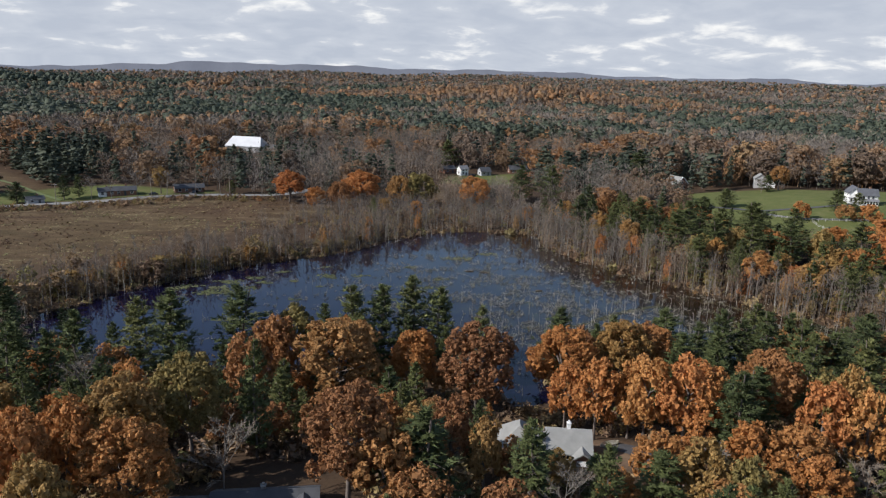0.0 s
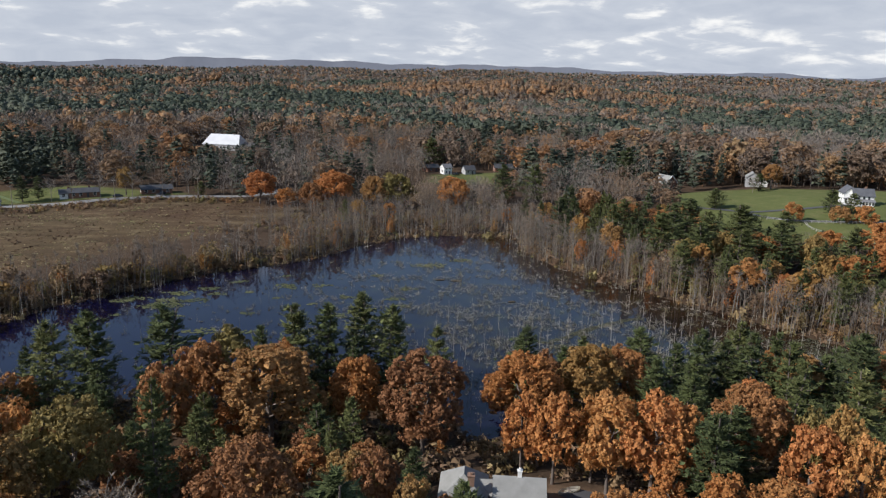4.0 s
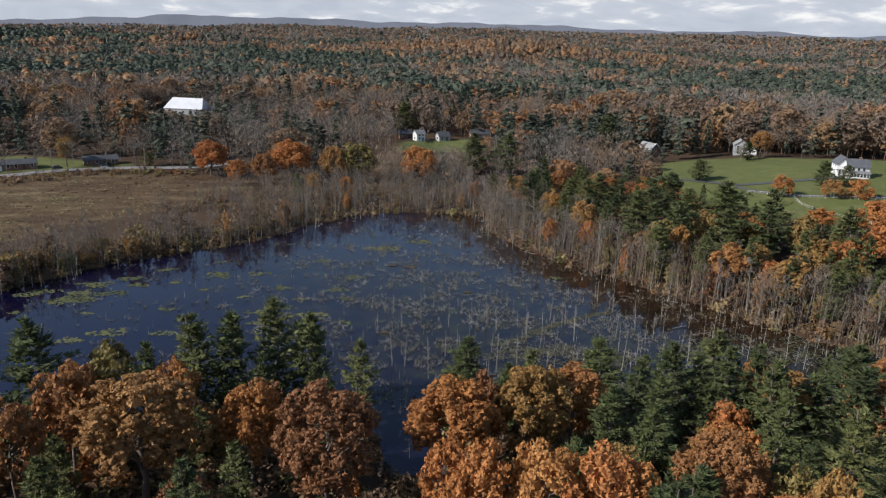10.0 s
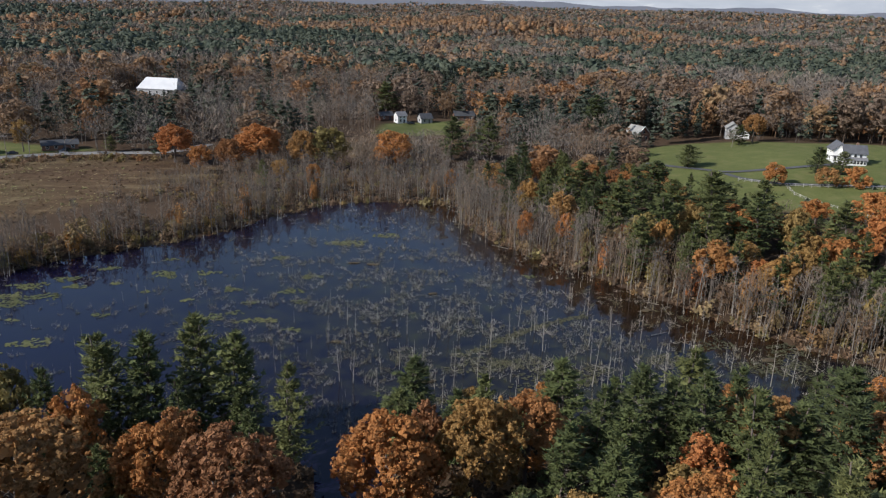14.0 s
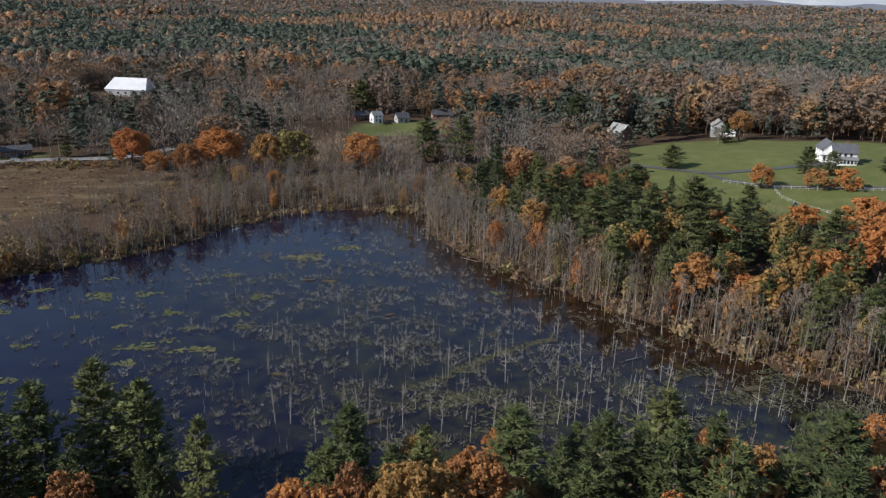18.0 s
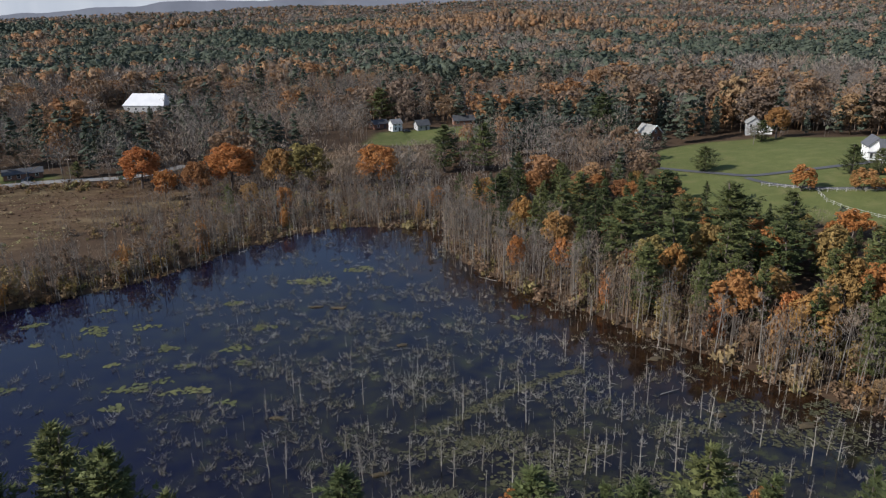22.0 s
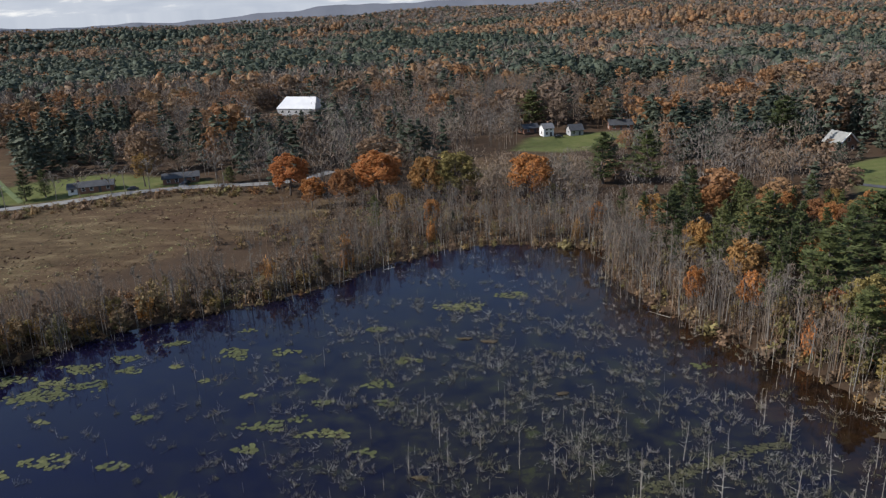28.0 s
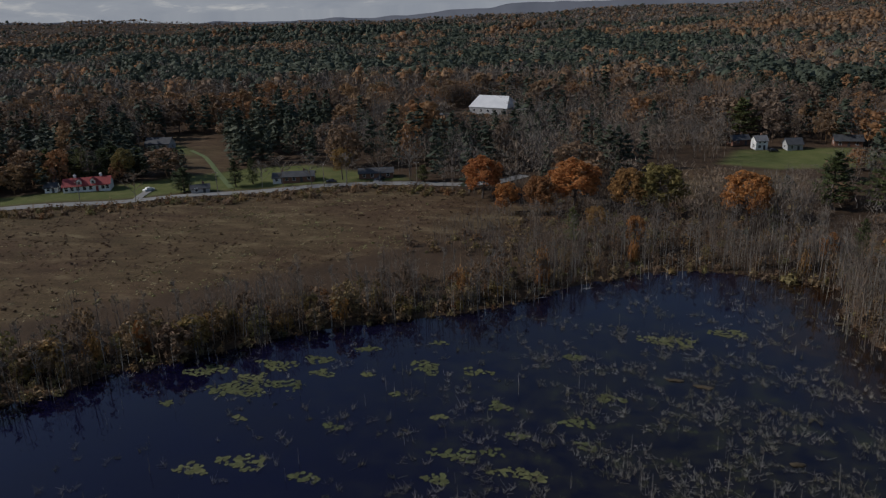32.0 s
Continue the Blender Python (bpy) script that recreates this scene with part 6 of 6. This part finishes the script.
h5 = house("gabled_house", 166, 419, 20, "brown-walled house with a white-trimmed steep gable")
wing(h5, 0, 0, 9, 8, 3.4, 3.8, "brick", "shingle", 90)
trim = bmesh.new()
for s_ in (-1, 1):
    b = box_bm(-2.95, 2.95, -0.12, 0.12, -0.16, 0.16)
    b.transform(Matrix.Translation((s_ * 2.2, -5.05, 5.45)) @ Matrix.Rotation(s_ * radians(43.5), 4, "Y"))
    tmp = bpy.data.meshes.new("t")
    b.to_mesh(tmp)
    trim.from_mesh(tmp)
    bpy.data.meshes.remove(tmp)
    b.free()
part("bargeboard", trim, M["white"], h5, "white bargeboard along the gable")
for wx in (-2, 2):
    window_on(h5, wx, -4.52, 0.9, 1.1, 1.4, "-y")
window_on(h5, 0, -4.52, 4.0, 1.2, 1.4, "-y")

h6 = house("white_barn", -93, 598, -16, "large white barn with a broad pale metal roof", "barn", z=1.0)
M["whiteroof"] = plain("white_metal_roof", (0.54, 0.55, 0.56), (0.70, 0.70, 0.70), 0.5, 0.2, 0.0, 0.1)
wing(h6, 0, 0, 27, 17, 4.4, 6.2, "greywall", "whiteroof", 0, 3.0)
wing(h6, 19, 2, 11, 9, 3.0, 2.2, "cream", "midroof")
for wx in (-10, -5, 0, 5, 10):
    window_on(h6, wx, -8.52, 1.4, 1.6, 1.4, "-y")
door_on(h6, 12, -8.52, "-y", "midroof", 3.4, 3.4)

for x_, y_, turn_, L_, W_, hh_, rr_, wl_, rf_, lab in (
        (56.5, 503, 20, 5.6, 5.6, 4.2, 2.0, "white", "midroof", "small white two-storey house at the end of a lawn"),
        (71, 503, 15, 7, 6, 2.8, 2.4, "greywall", "slate", "low grey house with a dark roof"),
        (96, 514, 0, 12, 7, 2.8, 2.2, "brick", "slate", "long low brown house with a dark roof"),
        (48, 514, 25, 9, 7, 2.6, 1.8, "brick", "slate", "dark-roofed house among bare trees"),
        (-129.5, 396.5, 20, 13, 6.5, 2.4, 1.5, "brick", "slate", "long low brick ranch house with a dark shingle roof"),
        (-136.5, 394, 20, 5.5, 5.5, 2.3, 1.5, "white", "slate", "low white garage wing beside a ranch house"),
        (-100, 408.5, 20, 14, 6.5, 2.4, 1.5, "brick", "slate", "long low brown ranch house among bare trees"),
        (-241, 457, 12, 13, 8, 3.4, 2.6, "greywall", "slate", "grey house with a dark roof above a field"),
        (-222.5, 362.5, 25, 4.6, 4.4, 2.3, 1.5, "white", "slate", "small white garage with a dark roof"),
        (-160.5, 373, 35, 7, 4.5, 2.0, 1.1, "greywall", "slate", "low dark shed under pines by the road"),
        (-150, 612, 10, 10, 7, 3, 2.4, "white", "shingle", "small white house in the trees"),
        (-117, 560, -10, 11, 7, 3, 2.2, "white", "shingle", "small white house with a pale roof in the trees"),
        (-262, 634, 10, 13, 8, 3, 2.4, "white", "midroof", "white house half hidden by trees"),
        (-68, 596, 10, 12, 7, 3, 2.2, "cream", "shingle", "low cream house beside the white barn")):
    hs_ = house("house", x_, y_, turn_, lab)
    wing(hs_, 0, 0, L_, W_, hh_, rr_, wl_, rf_)
    n_ = max(2, int(L_ // 3.2))
    for i in range(n_):
        wx = (i + 0.5) / n_ * (L_ - 1) - (L_ - 1) / 2
        if i == n_ // 2:
            door_on(hs_, wx, -W_ / 2 - 0.02, "-y", "slate")
        else:
            window_on(hs_, wx, -W_ / 2 - 0.02, 0.9, 1.1, 1.3, "-y")
        if hh_ > 4:
            window_on(hs_, wx, -W_ / 2 - 0.02, 3.1, 1.0, 1.2, "-y")
    window_on(hs_, L_ / 2 + 0.02, 0, 0.9, 1.1, 1.3, "+x")
    window_on(hs_, -L_ / 2 - 0.02, 0, 0.9, 1.1, 1.3, "-x")
    chimney_on(hs_, L_ * 0.18, 0.6, hh_ + rr_ * 0.5, hh_ + rr_ + 0.9)

h7 = house("red_roofed_house", -209.5, 368, 30, "long white house with a red roof and two white dormers")
wing(h7, 0, 0, 17.6, 8, 2.6, 2.4, "white", "redroof")
for dx in (-2.6, 2.6):
    wing(h7, dx, -2.2, 2.6, 1.9, 1.5, 0.9, "white", "redroof", 90, 0, 2.9, 0.2)
    window_on(h7, dx, -3.53, 3.3, 0.9, 1.0, "-y")
for wx in (-7.6, -5.4, -3.2, -0.8, 1.6, 6.2, 7.8):
    window_on(h7, wx, -4.02, 0.8, 1.2, 1.4, "-y")
door_on(h7, 4.0, -4.02, "-y", "redroof")
chimney_on(h7, 5.2, 0.4, 4.2, 6.3, "white", 0.9)
chimney_on(h7, -4.6, 0.4, 4.2, 6.3, "white", 0.9)

# ---------------------------------------------------------------- roadside and lawn things
for px, py, ph in ((-192.8, 344.5, 10), (-150, 369, 10), (-113, 386, 10), (-230, 322, 10), (-78, 396, 10)):
    e = new("utility_pole")
    e.location = (px, py, ground_at(px, py))
    link_mesh("pole", *sticks([(0, 0, -0.3)], [(0, 0, ph)], 0.16, 0.11, 8), M["metal"], e)
    part("crossarm", box_bm(-1.2, 1.2, -0.06, 0.06, ph - 0.9, ph - 0.76), M["metal"], e)
    for ix in (-1.0, -0.4, 0.4, 1.0):
        link_mesh("insulator", *sticks([(ix, 0, ph - 0.76)], [(ix, 0, ph - 0.55)], 0.05, 0.03, 6), M["white"], e)
    tagged(e, "weathered wooden utility pole beside the road", "utility pole", "utility poles")
# white rail fence along the lawn


def rail_fence(line, label):
    fe = new("rail_fence")
    posts = []
    for (ax, ay), (bx, by) in zip(line, line[1:]):
        n_ = max(1, round(math.hypot(bx - ax, by - ay) / 2.6))
        posts += [(ax + (bx - ax) * k / n_, ay + (by - ay) * k / n_) for k in range(n_)]
    posts.append(line[-1])
    for (ax, ay), (bx, by) in zip(posts, posts[1:]):
        za, zb = ground_at(ax, ay), ground_at(bx, by)
        link_mesh("post", *sticks([(ax, ay, za - 0.1)], [(ax, ay, za + 1.25)], 0.07, 0.07, 4), M["fence"], fe)
        for q in (0.5, 1.0):
            link_mesh("rail", *sticks([(ax, ay, za + q)], [(bx, by, zb + q)], 0.045, 0.045, 4), M["fence"], fe)
    tagged(fe, label, "fence", "rail fences")


rail_fence([(158.5, 311), (168.5, 297), (179.2, 290.5), (194, 284), (215, 277)], "white wooden post-and-rail fence beside the lane")
rail_fence([(167.4, 295), (165.1, 287.6), (165.7, 279), (169, 271), (173.2, 262.8), (178, 254)], "white wooden post-and-rail fence curving down the lawn")


def car(x, y, turn, paint, label):
    e = new("car")
    e.matrix_basis = Matrix.Translation((x, y, ground_at(x, y) + 0.15)) @ Matrix.Rotation(radians(turn), 4, "Z")
    prof = [(-2.2, 0.25), (-2.2, 0.75), (-1.9, 0.85), (-1.3, 0.9), (-0.8, 1.42), (0.7, 1.45), (1.3, 0.95), (2.1, 0.8), (2.2, 0.3)]
    bm = bmesh.new()
    sides_ = []
    for yy in (-0.88, 0.88):
        sides_.append([bm.verts.new((a, yy * (0.86 if b > 1 else 1), b)) for a, b in prof])
    bm.faces.new(sides_[0][::-1])
    bm.faces.new(sides_[1])
    for i in range(len(prof)):
        j = (i + 1) % len(prof)
        bm.faces.new((sides_[0][i], sides_[0][j], sides_[1][j], sides_[1][i]))
    bmesh.ops.recalc_face_normals(bm, faces=list(bm.faces))
    part("body", bm, paint, e)
    for a0, a1 in ((-1.15, -0.1), (0.0, 1.05)):
        for yy in (-0.83, 0.79):
            part("side_window", box_bm(a0, a1, yy, yy + 0.04, 0.98, 1.32), M["glass"], e)
    for wx in (-1.35, 1.35):
        for wy in (-0.85, 0.85):
            w = link_mesh("tyre", *sticks([(wx, wy - 0.1, 0.2)], [(wx, wy + 0.1, 0.2)], 0.33, 0.33, 12), M["slate"], e)
            link_mesh("rim", *sticks([(wx, wy - 0.11, 0.2)], [(wx, wy + 0.11, 0.2)], 0.19, 0.19, 10), M["shingle"], w)
    tagged(e, label, "car")


car(-184, 372, 70, M["white"], "white car parked on a driveway by the red-roofed house")
car(-114, 394.5, 20, M["carpaint"], "dark car parked on the grass by a ranch house")
car(62, 497, 10, M["carpaint"], "dark car parked beside a small white house")
car(-96, 403, 80, M["carpaint"], "dark car parked on a short driveway")

# the last ridge on the skyline: blue haze painted in as an even glow
M["ridge"], nt_, b_ = nodes_of("far_ridge_haze_glow")
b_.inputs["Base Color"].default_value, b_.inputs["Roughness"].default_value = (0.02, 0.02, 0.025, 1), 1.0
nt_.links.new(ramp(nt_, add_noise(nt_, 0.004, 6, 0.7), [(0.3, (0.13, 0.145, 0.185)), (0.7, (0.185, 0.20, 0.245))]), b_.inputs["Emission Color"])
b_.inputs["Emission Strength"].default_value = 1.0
az_ = np.radians(np.arange(-60, 52, 0.4))
tops = 64 - 52 * smooth01(-0.1, -0.42, az_) + 40 * smooth01(-0.5, -0.85, az_) + 7 * waves(az_ * 800, az_ * 0, 160, 51) + 5 * waves(az_ * 800, az_ * 0, 35, 52) + 4
rx_, ry_ = 5 + 4400 * np.sin(az_), 60 + 4400 * np.cos(az_)
v = np.concatenate([np.stack([rx_, ry_, 0 * rx_ - 150], 1), np.stack([rx_ * 1.003, ry_ * 1.003, tops], 1), np.stack([rx_ * 1.02, ry_ * 1.02, 0 * rx_ - 150], 1)])
n_ = len(az_)
i = np.arange(n_ - 1)
f = np.concatenate([np.stack([i, i + 1, i + n_ + 1, i + n_], 1), np.stack([i + n_, i + n_ + 1, i + 2 * n_ + 1, i + 2 * n_], 1)])
tagged(link_mesh("backdrop_ridge", v, f[:, ::-1], M["ridge"], smooth=True), "wooded ridge on the skyline, its blue haze painted as a glow", "hills", kind="structure")
